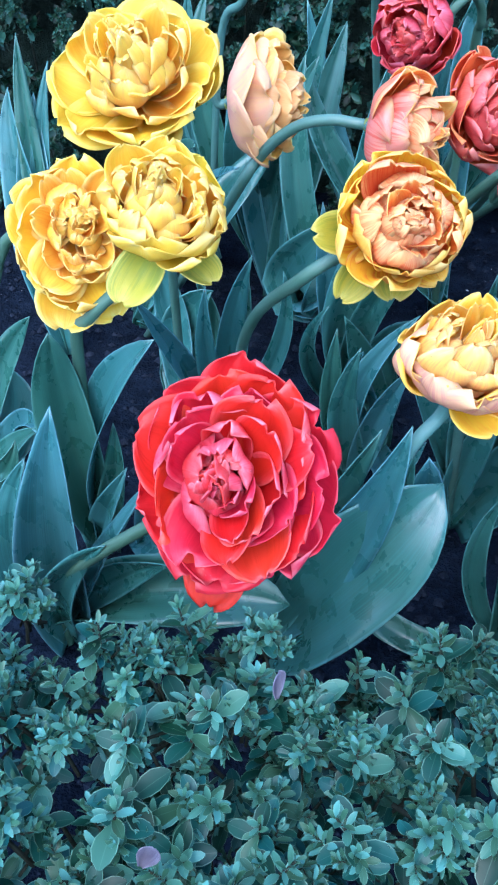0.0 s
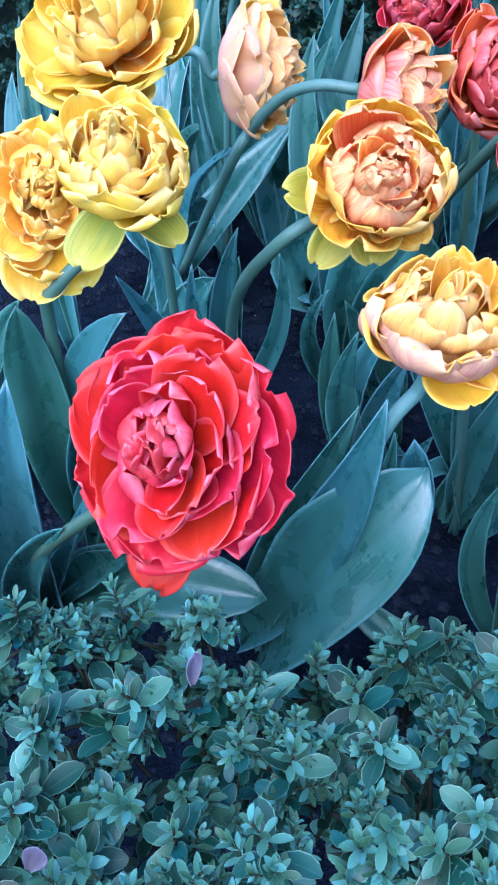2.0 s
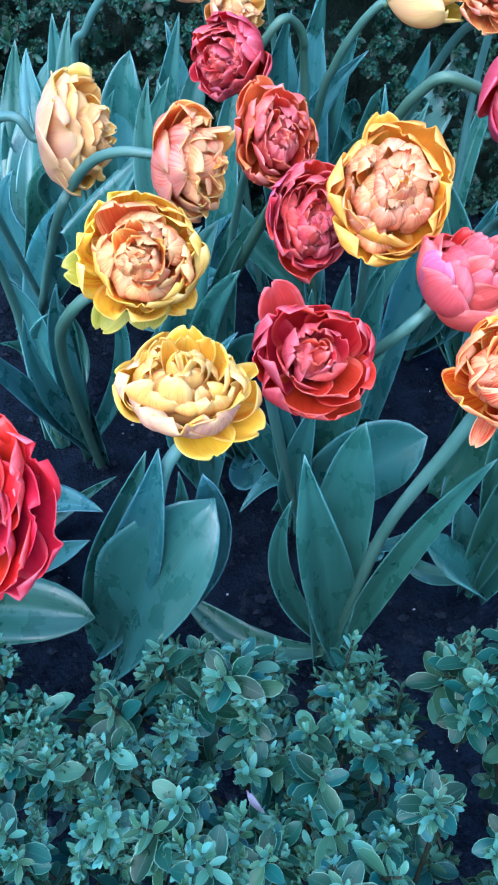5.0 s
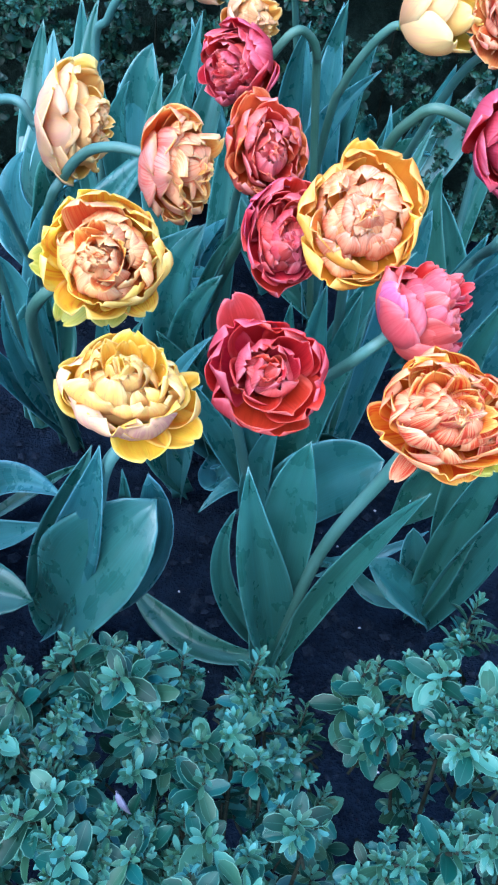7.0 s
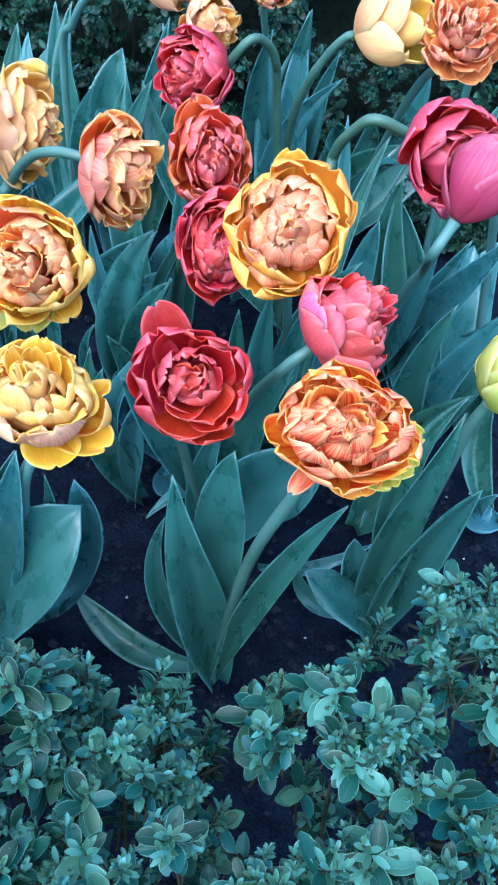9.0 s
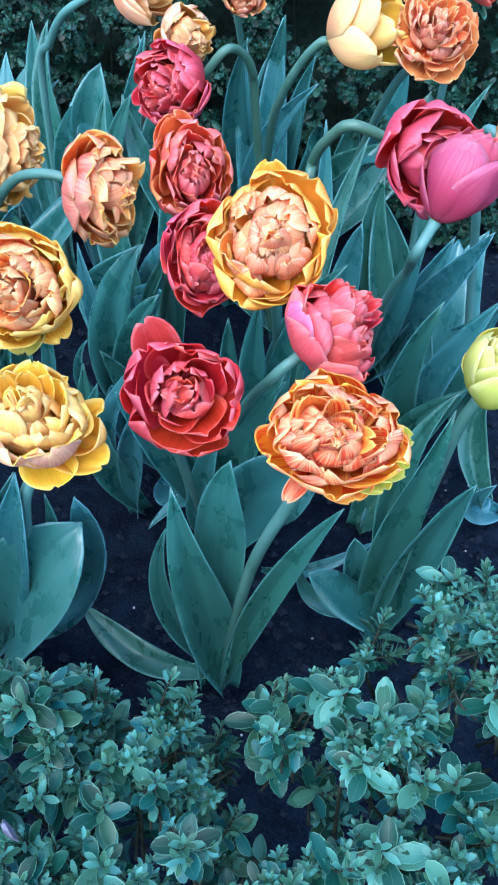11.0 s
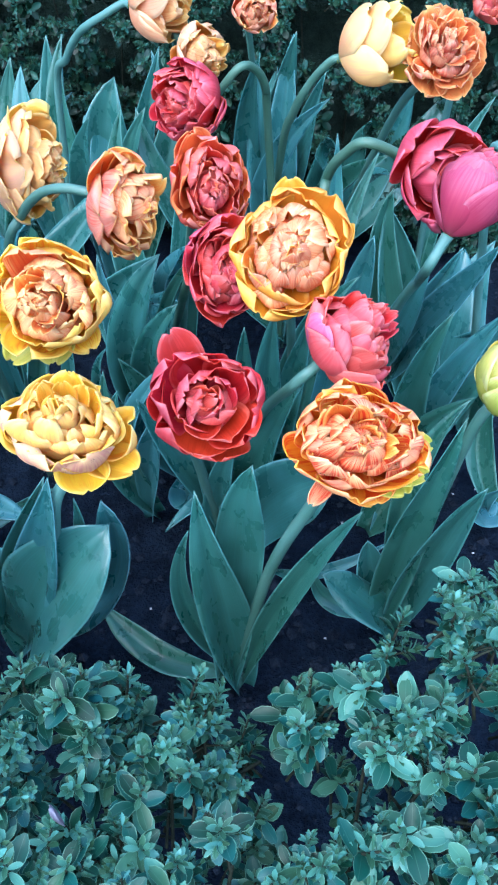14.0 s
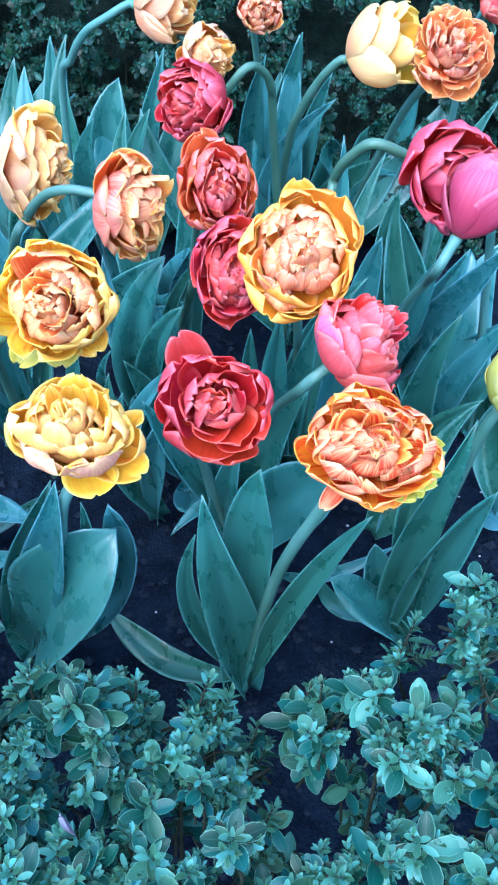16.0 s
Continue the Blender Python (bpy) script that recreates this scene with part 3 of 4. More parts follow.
def tulip(colour, form, centre, size, face, foot, via, leaves, label, tall=1.0, loose=(), side=None, wet=0, fold=(255, 85)):
    COUNT[0] += 1
    rng = random.Random(100 + COUNT[0])
    root = tagged(new("tulip"), label, "tulip", "tulips in the bed")
    root.location = (foot[0], foot[1], 0)
    org = np.array((foot[0], foot[1], 0.0))
    axis = Vector(face).normalized()
    head = Vector(centre) - axis * (DEPTH[form] * size)
    neck = np.array(head - axis * (0.012 if len(via) > 2 else 0.035)) - org
    pts = [np.array((0, 0, -0.02))] + ([] if via else [np.array((0.12 * neck[0], 0.12 * neck[1], 0.09))])
    pts += [np.array(q) - org for q in via[::-1]] or [0.55 * neck + np.array((0, 0.02, 0.05))]
    pts += [neck, np.array(head) - org]
    line = bezier_through(pts, 8)
    radii = np.linspace(0.0058, 0.0048, len(line))
    radii[-3:] = (0.005, 0.0054, 0.006)
    part("stem", mesh_of("stem", *tube(line, radii), STEM), root)
    for i, (mid, tip, width, roll, *blunt) in enumerate(leaves):
        a = 2.4 * i + rng.random()
        start = np.array((0.009 * math.cos(a), -0.008 + 0.005 * math.sin(a), 0.004 + 0.010 * i))
        data = leaf_mesh(start, np.array(mid) - org, np.array(tip) - org, width, roll, COUNT[0] * 17 + i, *blunt)
        blade = part("leaf", mesh_of("leaf", *data, LEAF), root)
        if wet and width > 0.03:
            grid = data[0][:LEAF_ROWS * LEAF_COLS].reshape(LEAF_ROWS, LEAF_COLS, 3)
            verts, faces = [], []
            for _ in range(12):
                a, c = rng.randrange(7, 20), rng.randrange(1, 10)
                nn = np.cross(grid[a, c + 1] - grid[a, c - 1], grid[a + 1, c] - grid[a - 1, c])
                nn /= max(np.linalg.norm(nn), 1e-9)
                bead(verts, faces, grid[a, c] + 0.3 * rng.random() * (grid[a + 1, c] - grid[a, c]), nn if nn[2] > 0 else -nn, 0.0005 + 0.0014 * rng.random() ** 3)
            part("dew", mesh_of("dew", verts, faces, None, DROP), blade, "small rain drops on the leaf")["kind"] = "stuff"
    # the bloom: a small core that carries the petals
    core_r = 0.06 * size
    prof = [(0.0045, -0.004), (core_r, 0.006), (core_r * 1.15, 0.014), (core_r * 0.8, 0.03 * size + 0.018), (core_r * 0.3, 0.2 * size)]
    cv, cf, cu = tube([(0, 0, h) for _, h in prof], [q for q, _ in prof], 10)
    flower = part("flower", mesh_of("flower", cv, cf, cu, CORE), root)
    right = (Vector((1, 0, 0)) - axis * axis.x).normalized()
    turned = Matrix((right, axis.cross(right), axis)).transposed().to_4x4()
    flower.matrix_local = Matrix.Translation(head - root.location) @ turned @ Matrix.Diagonal((1, tall, 1, 1))
    outer_back, outer_face, inner_back, inner_face = PALETTES[colour]
    # towards the fold the inner petals hood over the heart and show their backs; elsewhere they lie open
    fa = radians(fold[0])
    heart = np.array((math.cos(fa), math.sin(fa), 0.0)) * (0.012 * size)
    grids = []
    for k, (num, length, width, a0, a1, r0, hooding) in enumerate(FORMS[form]):
        turn = rng.random() * 6.28
        for i in range(num):
            az = turn + 2 * math.pi * (i + (0.4 if k < 2 else 0.7) * (rng.random() - 0.5)) / num
            j = 1 + (0.12 if k < 2 or form == "shaggy" else 0.26) * (rng.random() - 0.5)
            wide = width * (1 + (0.2 if k < 2 else 0.45) * (rng.random() - 0.45))
            off = abs(math.degrees(az - fa + math.pi) % 360 - 180)
            near = 1.5 if off < fold[1] else 0.45
            twist = (10 if k < 2 else 38) * (rng.random() - 0.5)
            late = 1.2
            if k > 1 and rng.random() < hooding * near:
                foot_a, tip_a, cup, spoon, roll = a0 + 3, -50 - 60 * rng.random(), 0.5 + 0.03 * k, 0.95, 20 - 50 * rng.random()
                late = rng.uniform(1.6, 2.8)
                wide *= 0.85
            elif form in ("bud", "nodding"):
                foot_a, tip_a, cup, spoon, roll = a0, a1 + 16 * (rng.random() - 0.5), 0.75, 0.5, 22 - 44 * rng.random()
            else:
                foot_a, tip_a, cup, spoon = a0, a1 + 24 * (rng.random() - 0.5), (0.36 if form in ("peony", "ruffled") else 0.52) + 0.03 * k, 0.45
                roll = rng.choice((-95, -60, -20, 0, 25)) * (0.4 if k < 2 else 1.0)
            g = petal_grid(size * length * j, size * wide, foot_a + 14 * (rng.random() - 0.5), tip_a, size * r0, 0.004 * k, az, rng, 0.4 if form == "bud" else 0.7 if form == "nodding" else (1.3 if form == "shaggy" else 1.0), cup, roll, twist, spoon, late)
            if k > 1 and form not in ("bud", "nodding"):
                g += heart * (k - 1)
            facing = math.degrees(az - radians(side[0]) + math.pi) % 360 - 180 if side else 0
            back, front = (outer_back, outer_face) if k < 2 and (not side or abs(facing) < side[1]) else (inner_back, inner_face)
            part("petal", two_sided("petal", g, 0.0005, back, front), flower)
            grids.append(g)
    if wet:
        verts, faces = [], []
        for _ in range(wet):
            g = rng.choice(grids)
            i, j = rng.randrange(6, 13), rng.randrange(2, 11)
            p, du, dv = g[i, j], g[i, j + 1] - g[i, j - 1], g[i, j] - g[i - 1, j]
            nn = np.cross(du, dv)
            nn /= max(np.linalg.norm(nn), 1e-9)
            r = 0.0006 + 0.0016 * rng.random() ** 3
            bead(verts, faces, p, nn, r)
        part("dew", mesh_of("dew", verts, faces, None, DROP), flower, "clear rain drops on the petals")["kind"] = "stuff"
    # single petals that hang out of the bloom: way round (degrees), length, width, foot angle, tip angle, greenish?
    for az, length, width, a0, a1, green in loose:
        g = petal_grid(size * length, size * width, a0, a1, 0.03 * size, 0.0, radians(az), rng, 0.6, 0.45, 12)
        part("petal", two_sided("petal", g, 0.0006, *((outer_back, outer_face), (GREENISH, GREENISH), (MAUVE, outer_face), (outer_back, outer_back), (outer_face, outer_face))[green]), flower, ("", "yellow-green outer petal", "mauve-flushed outer petal", "raised outer petal", "")[green])
    return root


def leaf_clump(foot, leaves):
    COUNT[0] += 1
    root = tagged(new("tulip_plant"), "blue-green tulip leaves without a bloom, growing from dark soil", "tulip plant", "tulip leaves in the bed")
    root.location = (foot[0], foot[1], 0)
    org = np.array((foot[0], foot[1], 0.0))
    for i, (mid, tip, width, roll, *blunt) in enumerate(leaves):
        start = np.array((0.008 * math.cos(2.4 * i), 0.008 * math.sin(2.4 * i), 0.005))
        part("leaf", mesh_of("leaf", *leaf_mesh(start, np.array(mid) - org, np.array(tip) - org, width, roll, COUNT[0] * 17 + i, *blunt), LEAF), root)


tulip("scarlet", "peony", (-0.008, 0.386, 0.412), 0.1192, (-0.080, -0.725, 0.684), (-0.205, 0.55), [(-0.126, 0.455, 0.254), (-0.182, 0.51, 0.134)], [
        ((-0.174, 0.51, 0.23), (-0.155, 0.495, 0.367), 0.074, 12),
        ((-0.122, 0.5, 0.22), (-0.079, 0.47, 0.323), 0.032, -20),
        ((-0.159, 0.47, 0.218), (-0.114, 0.445, 0.278), 0.039, 30),
        ((-0.059, 0.48, 0.175), (0.032, 0.458, 0.188), 0.07, -25, 2),
        ((-0.228, 0.54, 0.181), (-0.195, 0.54, 0.283), 0.045, 0),
        ((-0.109, 0.5, 0.181), (-0.069, 0.47, 0.226), 0.036, 10)],
      "scarlet double tulip in full bloom, wet petals, kinked stem", 1.103, [(256, .62, .36, 95, 84, 0)], None, 110, (205, 62))
tulip("golden", "ruffled", (-0.094, 0.702, 0.545), 0.1326, (-0.051, -0.570, 0.820), (-0.10, 0.90), [], [
        ((-0.100, 0.970, 0.145), (-0.068, 0.938, 0.200), 0.069, 0, 1),
        ((-0.134, 0.970, 0.107), (-0.159, 0.933, 0.160), 0.063, 20),
        ((-0.070, 0.970, 0.117), (-0.077, 0.965, 0.200), 0.055, 0),
        ((-0.124, 0.970, 0.192), (-0.137, 0.949, 0.250), 0.051, 0)],
      "large golden yellow double tulip in full bloom", 0.922, [(20, .56, .46, 82, 40, 0)], None, 0, (270, 110))
tulip("golden", "globe", (-0.062, 0.564, 0.496), 0.0954, (0.179, -0.513, 0.840), (-0.18, 0.68), [(-0.132, 0.59, 0.393), (-0.157, 0.62, 0.326)], [
        ((-0.183, 0.62, 0.273), (-0.173, 0.6, 0.371), 0.06, 15, 1),
        ((-0.139, 0.62, 0.287), (-0.091, 0.591, 0.371), 0.048, -20, 1),
        ((-0.144, 0.63, 0.167), (-0.136, 0.62, 0.246), 0.034, 0),
        ((-0.146, 0.6, 0.165), (-0.128, 0.6, 0.208), 0.035, 0)],
      "golden yellow double tulip with a pale greenish outer petal", 0.885, [(248, .66, .40, 105, 100, 1), (315, .56, .36, 98, 85, 1)], None, 25, (170, 125))
tulip("amber", "ruffled", (-0.138, 0.622, 0.448), 0.1004, (0.255, -0.717, 0.649), (-0.36, 0.78), [(-0.229, 0.680, 0.394)], [
        ((-0.294, 0.825, 0.200), (-0.254, 0.809, 0.250), 0.054, 0),
        ((-0.302, 0.850, 0.121), (-0.317, 0.847, 0.150), 0.079, 20),
        ((-0.296, 0.776, 0.100), (-0.243, 0.700, 0.180), 0.042, 0),
        ((-0.293, 0.706, 0.100), (-0.268, 0.701, 0.150), 0.046, 20)],
      "amber yellow double tulip with ruffled rain-wet petals", 1.180, [(262, .58, .55, 95, 85, 0), (300, .56, .5, 95, 80, 0)], None, 40, (110, 100))
tulip("apricot", "shaggy", (0.002, 0.860, 0.470), 0.0821, (0.943, -0.277, 0.182), (-0.15, 1.20), [(-0.05, 0.872, 0.482), (-0.075, 0.885, 0.478), (-0.101, 0.9, 0.456), (-0.126, 0.93, 0.396)], [
        ((-0.211, 1.436, 0.289), (-0.180, 1.436, 0.402), 0.082, 0),
        ((-0.173, 1.436, 0.314), (-0.116, 1.436, 0.377), 0.081, 0),
        ((-0.165, 1.436, 0.277), (-0.084, 1.436, 0.345), 0.059, 0),
        ((-0.234, 1.436, 0.223), (-0.207, 1.351, 0.300), 0.072, 10),
        ((-0.200, 1.240, 0.140), (-0.188, 1.220, 0.270), 0.1, 10)],
      "pale apricot double tulip nodding on a bent stem", 1.478, [], None, 0, (20, 110))
tulip("blush", "shaggy", (0.127, 0.756, 0.479), 0.0757, (0.835, -0.548, 0.047), (-0.19, 1.15), [(0.065, 0.785, 0.478), (0.034, 0.8, 0.464), (0.002, 0.82, 0.427), (-0.034, 0.85, 0.358)], [
        ((-0.116, 1.116, 0.200), (-0.027, 0.960, 0.360), 0.055, 0),
        ((-0.134, 1.224, 0.212), (-0.080, 1.060, 0.340), 0.063, 30),
        ((0.007, 1.224, 0.267), (0.043, 1.224, 0.307), 0.072, 0),
        ((-0.138, 1.179, 0.120), (-0.059, 0.984, 0.250), 0.065, 20)],
      "blush pink and cream double tulip on an arched stem", 1.400, [], None, 0, (0, 60))
tulip("coral", "shaggy", (0.211, 0.799, 0.477), 0.0807, (0.313, -0.799, 0.513), (0.13, 1.06), [], [
        ((0.156, 1.130, 0.352), (0.176, 1.130, 0.439), 0.056, 0),
        ((0.034, 1.130, 0.373), (0.059, 1.130, 0.431), 0.056, 0)],
      "coral red double tulip with fringed inner petals", 1.274, [], None, 0, (250, 100))
tulip("flame", "globe", (0.105, 0.562, 0.490), 0.0996, (0.082, -0.791, 0.606), (-0.04, 0.86), [(0.04, 0.585, 0.433), (-0.012, 0.7, 0.292)], [
        ((-0.025, 0.75, 0.289), (-0.003, 0.7, 0.386), 0.037, 10),
        ((-0.009, 0.76, 0.279), (-0.007, 0.74, 0.338), 0.037, -10),
        ((-0.101, 0.72, 0.298), (-0.113, 0.7, 0.337), 0.032, 10),
        ((-0.058, 0.72, 0.308), (-0.049, 0.72, 0.337), 0.029, 0),
        ((0.041, 0.8, 0.256), (0.028, 0.8, 0.313), 0.028, 0)],
      "yellow and orange streaked double tulip with greenish lower petals", 0.951, [(188, .60, .34, 95, 56, 1), (236, .62, .30, 95, 90, 1), (272, .52, .36, 95, 70, 1), (306, .52, .34, 95, 55, 0)], None, 25, (265, 120))
tulip("butter", "globe", (0.138, 0.449, 0.450), 0.1008, (0.090, -0.330, 0.940), (0.008, 0.55), [(0.11, 0.465, 0.354), (0.077, 0.5, 0.195)], [
        ((0.08, 0.46, 0.223), (0.141, 0.464, 0.321), 0.098, -14, 2),
        ((0.086, 0.47, 0.276), (0.111, 0.455, 0.391), 0.062, -8),
        ((0.053, 0.5, 0.241), (0.096, 0.48, 0.361), 0.05, 8),
        ((0.134, 0.52, 0.193), (0.138, 0.5, 0.324), 0.056, -10, 1),
        ((0.108, 0.5, 0.23), (0.121, 0.48, 0.346), 0.032, 10)],
      "butter yellow double tulip with lilac-pink outer petals", 0.769, [(292, .50, .42, 95, 66, 4), (330, .54, .42, 92, 66, 4)], (232, 80), 35, (238, 80))
tulip("crimson", "cup", (0.174, 0.996, 0.493), 0.0979, (-0.459, -0.843, 0.282), (0.29, 1.20), [(0.228, 1.03, 0.519), (0.246, 1.05, 0.513), (0.259, 1.07, 0.485), (0.263, 1.1, 0.418)], [
        ((0.241, 1.230, 0.417), (0.244, 1.230, 0.466), 0.06, 0),
        ((0.285, 1.230, 0.457), (0.291, 1.230, 0.502), 0.059, 0),
        ((0.047, 1.230, 0.347), (0.064, 1.230, 0.394), 0.063, 0)],
      "crimson double tulip with a mauve outer petal, nodding", 0.938, [(325, .82, .56, 78, 2, 2)])
tulip("crimson", "globe", (0.236, 0.682, 0.454), 0.0802, (0.373, -0.812, 0.449), (0.09, 1.17), [(0.203, 0.730, 0.437)], [
        ((0.132, 1.080, 0.200), (0.172, 0.953, 0.320), 0.076, 0),
        ((0.109, 1.024, 0.150), (0.151, 0.952, 0.242), 0.095, 0, 1),
        ((0.052, 1.041, 0.150), (0.110, 0.966, 0.300), 0.096, 0),
        ((0.088, 1.025, 0.140), (0.135, 0.952, 0.237), 0.085, 10)],
      "deep crimson double tulip behind an orange one", 1.250, [(165, .72, .42, 92, 4, 2)], None, 0, (270, 120))
tulip("tangerine", "globe", (0.296, 0.629, 0.499), 0.1043, (0.000, -0.728, 0.686), (0.31, 0.86), [], [
        ((0.381, 0.85, 0.342), (0.387, 0.82, 0.414), 0.045, 10, 1),
        ((0.326, 0.8, 0.323), (0.368, 0.78, 0.389), 0.044, -10),
        ((0.351, 1.0, 0.303), (0.353, 1.0, 0.451), 0.044, 0),
        ((0.381, 1.0, 0.396), (0.404, 1.0, 0.435), 0.031, 0)],
      "tangerine orange double tulip with peach inner petals", 1.091, [(92, .60, .34, 85, 40, 0), (30, .58, .40, 85, 40, 0)], None, 25, (270, 180))
tulip("vermilion", "loose", (0.232, 0.542, 0.404), 0.0913, (0.119, -0.736, 0.666), (0.235, 0.72), [(0.190, 0.610, 0.377)], [
        ((0.308, 0.64, 0.207), (0.354, 0.62, 0.245), 0.085, 0, 2),
        ((0.282, 0.66, 0.276), (0.315, 0.64, 0.358), 0.051, 10),
        ((0.213, 0.68, 0.201), (0.204, 0.66, 0.281), 0.039, 0),
        ((0.174, 0.68, 0.152), (0.16, 0.66, 0.101), 0.028, 20),
        ((0.23, 0.66, 0.206), (0.245, 0.66, 0.26), 0.04, -10),
        ((0.149, 0.66, 0.289), (0.142, 0.66, 0.31), 0.035, 0)],
      "vermilion red double tulip with one raised petal, rain-wet", 0.988, [(124, .92, .44, 74, 26, 3), (180, .82, .4, 80, 2, 2), (10, .70, .6, 76, 10, 0)], None, 40, (205, 85))
tulip("rose", "globe", (0.344, 0.568, 0.450), 0.0907, (0.678, 0.002, 0.735), (0.22, 0.74), [], [
        ((0.274, 0.732, 0.200), (0.317, 0.695, 0.300), 0.060, 0),
        ((0.297, 0.708, 0.140), (0.324, 0.665, 0.220), 0.082, 0, 1)],
      "rose pink double tulip leaning out over another bloom", 1.000, [(215, .72, .42, 92, 4, 2)], None, 0, (180, 70))
tulip("marmalade", "globe", (0.342, 0.400, 0.491), 0.0926, (0.052, -0.603, 0.796), (0.252, 0.525), [(0.323, 0.45, 0.388), (0.285, 0.49, 0.234)], [
        ((0.238, 0.505, 0.191), (0.222, 0.484, 0.34), 0.06, 14),
        ((0.26, 0.52, 0.25), (0.266, 0.5, 0.364), 0.058, -6, 1),
        ((0.326, 0.475, 0.282), (0.362, 0.454, 0.372), 0.029, -8),
        ((0.202, 0.52, 0.147), (0.212, 0.51, 0.277), 0.028, 10),
        ((0.144, 0.55, 0.023), (0.097, 0.57, 0.072), 0.036, 0, 1)],
      "marmalade orange double tulip with pink stripes and frilled petals", 0.799, [(242, .55, .16, 95, 72, 3), (290, .50, .4, 95, 62, 0), (5, .55, .3, 90, 50, 1), (335, .55, .34, 90, 58, 1), (312, .53, .3, 92, 60, 1)], None, 20, (262, 75))
tulip("magenta", "loose", (0.432, 0.740, 0.522), 0.0951, (0.372, -0.911, 0.180), (0.31, 1.45), [(0.367, 0.77, 0.538), (0.347, 0.79, 0.519), (0.333, 0.82, 0.483), (0.326, 0.87, 0.41)], [
        ((0.383, 1.300, 0.250), (0.443, 1.231, 0.333), 0.068, 0),
        ((0.357, 1.387, 0.250), (0.352, 1.289, 0.340), 0.054, 0),
        ((0.420, 1.387, 0.200), (0.448, 1.255, 0.300), 0.073, 0)],
      "magenta double tulip hanging from an arched stem", 1.000, [], None, 0, (180, 90))
tulip("fuchsia", "bud", (0.453, 0.696, 0.520), 0.0794, (0.436, 0.265, 0.860), (0.43, 1.09), [(0.438, 0.795, 0.377), (0.428, 0.860, 0.292)], [
        ((0.507, 0.88, 0.309), (0.542, 0.86, 0.39), 0.066, 0),
        ((0.453, 0.9, 0.283), (0.467, 0.88, 0.363), 0.053, 10),
        ((0.489, 0.92, 0.304), (0.509, 0.92, 0.35), 0.042, 0),
        ((0.559, 0.987, 0.150), (0.586, 0.938, 0.250), 0.057, 0)],
      "fuchsia pink closed tulip with smooth outer petals", 1.000)
tulip("cream", "nodding", (0.380, 0.996, 0.556), 0.0840, (0.820, -0.300, 0.400), (0.25, 1.34), [(0.318, 1.03, 0.508), (0.296, 1.06, 0.458), (0.280, 1.12, 0.370)], [
        ((0.275, 1.25, 0.394), (0.297, 1.2, 0.515), 0.062, 10),
        ((0.323, 1.2, 0.397), (0.336, 1.15, 0.478), 0.059, -8),
        ((0.227, 1.2, 0.411), (0.25, 1.15, 0.5), 0.051, 0),
        ((0.278, 1.15, 0.384), (0.343, 1.1, 0.462), 0.048, 10)],
      "cream yellow tulip with blush outer petals, nodding", 1.15)
tulip("coral_pale", "ruffled", (0.458, 0.980, 0.558), 0.0903, (0.050, -0.670, 0.741), (0.36, 1.48), [(0.420, 1.080, 0.437)], [
        ((0.489, 1.546, 0.228), (0.508, 1.521, 0.340), 0.065, 0),
        ((0.435, 1.546, 0.238), (0.434, 1.465, 0.300), 0.052, 0),
        ((0.575, 1.546, 0.282), (0.579, 1.546, 0.323), 0.089, 0)],
      "pale coral double tulip with curled narrow petals", 1.053, [], None, 0, (270, 100))
tulip("peach", "nodding", (0.118, 1.124, 0.559), 0.0836, (0.880, -0.450, 0.02), (-0.09, 1.34), [(0.044, 1.15, 0.542), (0.008, 1.17, 0.517), (-0.023, 1.2, 0.474), (-0.057, 1.25, 0.398)], [
        ((-0.123, 1.430, 0.370), (-0.112, 1.430, 0.439), 0.059, 0),
        ((-0.105, 1.430, 0.361), (-0.090, 1.430, 0.439), 0.029, 0),
        ((-0.182, 1.430, 0.340), (-0.168, 1.430, 0.387), 0.071, 0)],
      "pale peach tulip nodding on a long arched stem", 1.000)
tulip("peach", "shaggy", (0.175, 1.080, 0.520), 0.0718, (0.555, -0.828, 0.077), (0.20, 1.30), [], [
        ((0.081, 1.370, 0.348), (0.069, 1.370, 0.435), 0.051, 0)],
      "peach and yellow double tulip partly hidden behind a crimson one", 1.000)
tulip("coral_pale", "cup", (0.236, 1.251, 0.524), 0.0605, (0.207, -0.896, 0.394), (0.26, 1.42), [], [
        ((0.254, 1.490, 0.327), (0.263, 1.490, 0.375), 0.055, 0)],
      "small pale coral double tulip by the back hedge", 1.000)
tulip("primrose", "bud", (0.478, 0.548, 0.432), 0.0707, (0.210, -0.200, 0.940), (0.425, 0.61), [(0.456, 0.578, 0.280)], [
        ((0.458, 0.56, 0.207), (0.48, 0.53, 0.328), 0.046, -10),
        ((0.43, 0.57, 0.232), (0.459, 0.56, 0.375), 0.047, 0),
        ((0.388, 0.56, 0.111), (0.345, 0.55, 0.171), 0.057, 25, 1),
        ((0.402, 0.6, 0.11), (0.393, 0.6, 0.169), 0.047, 0, 1),
        ((0.347, 0.6, 0.07), (0.338, 0.6, 0.12), 0.024, 0),
        ((0.438, 0.62, 0.306), (0.472, 0.62, 0.353), 0.033, 0)],
      "primrose yellow half-closed tulip with a greenish tinge", 1.000)
tulip("coral", "cup", (0.526, 1.103, 0.574), 0.0470, (0.217, -0.724, 0.655), (0.52, 1.30), [], [
        ((0.584, 1.370, 0.320), (0.619, 1.370, 0.375), 0.034, 0)],
      "small coral red tulip behind a pale coral one", 1.000)
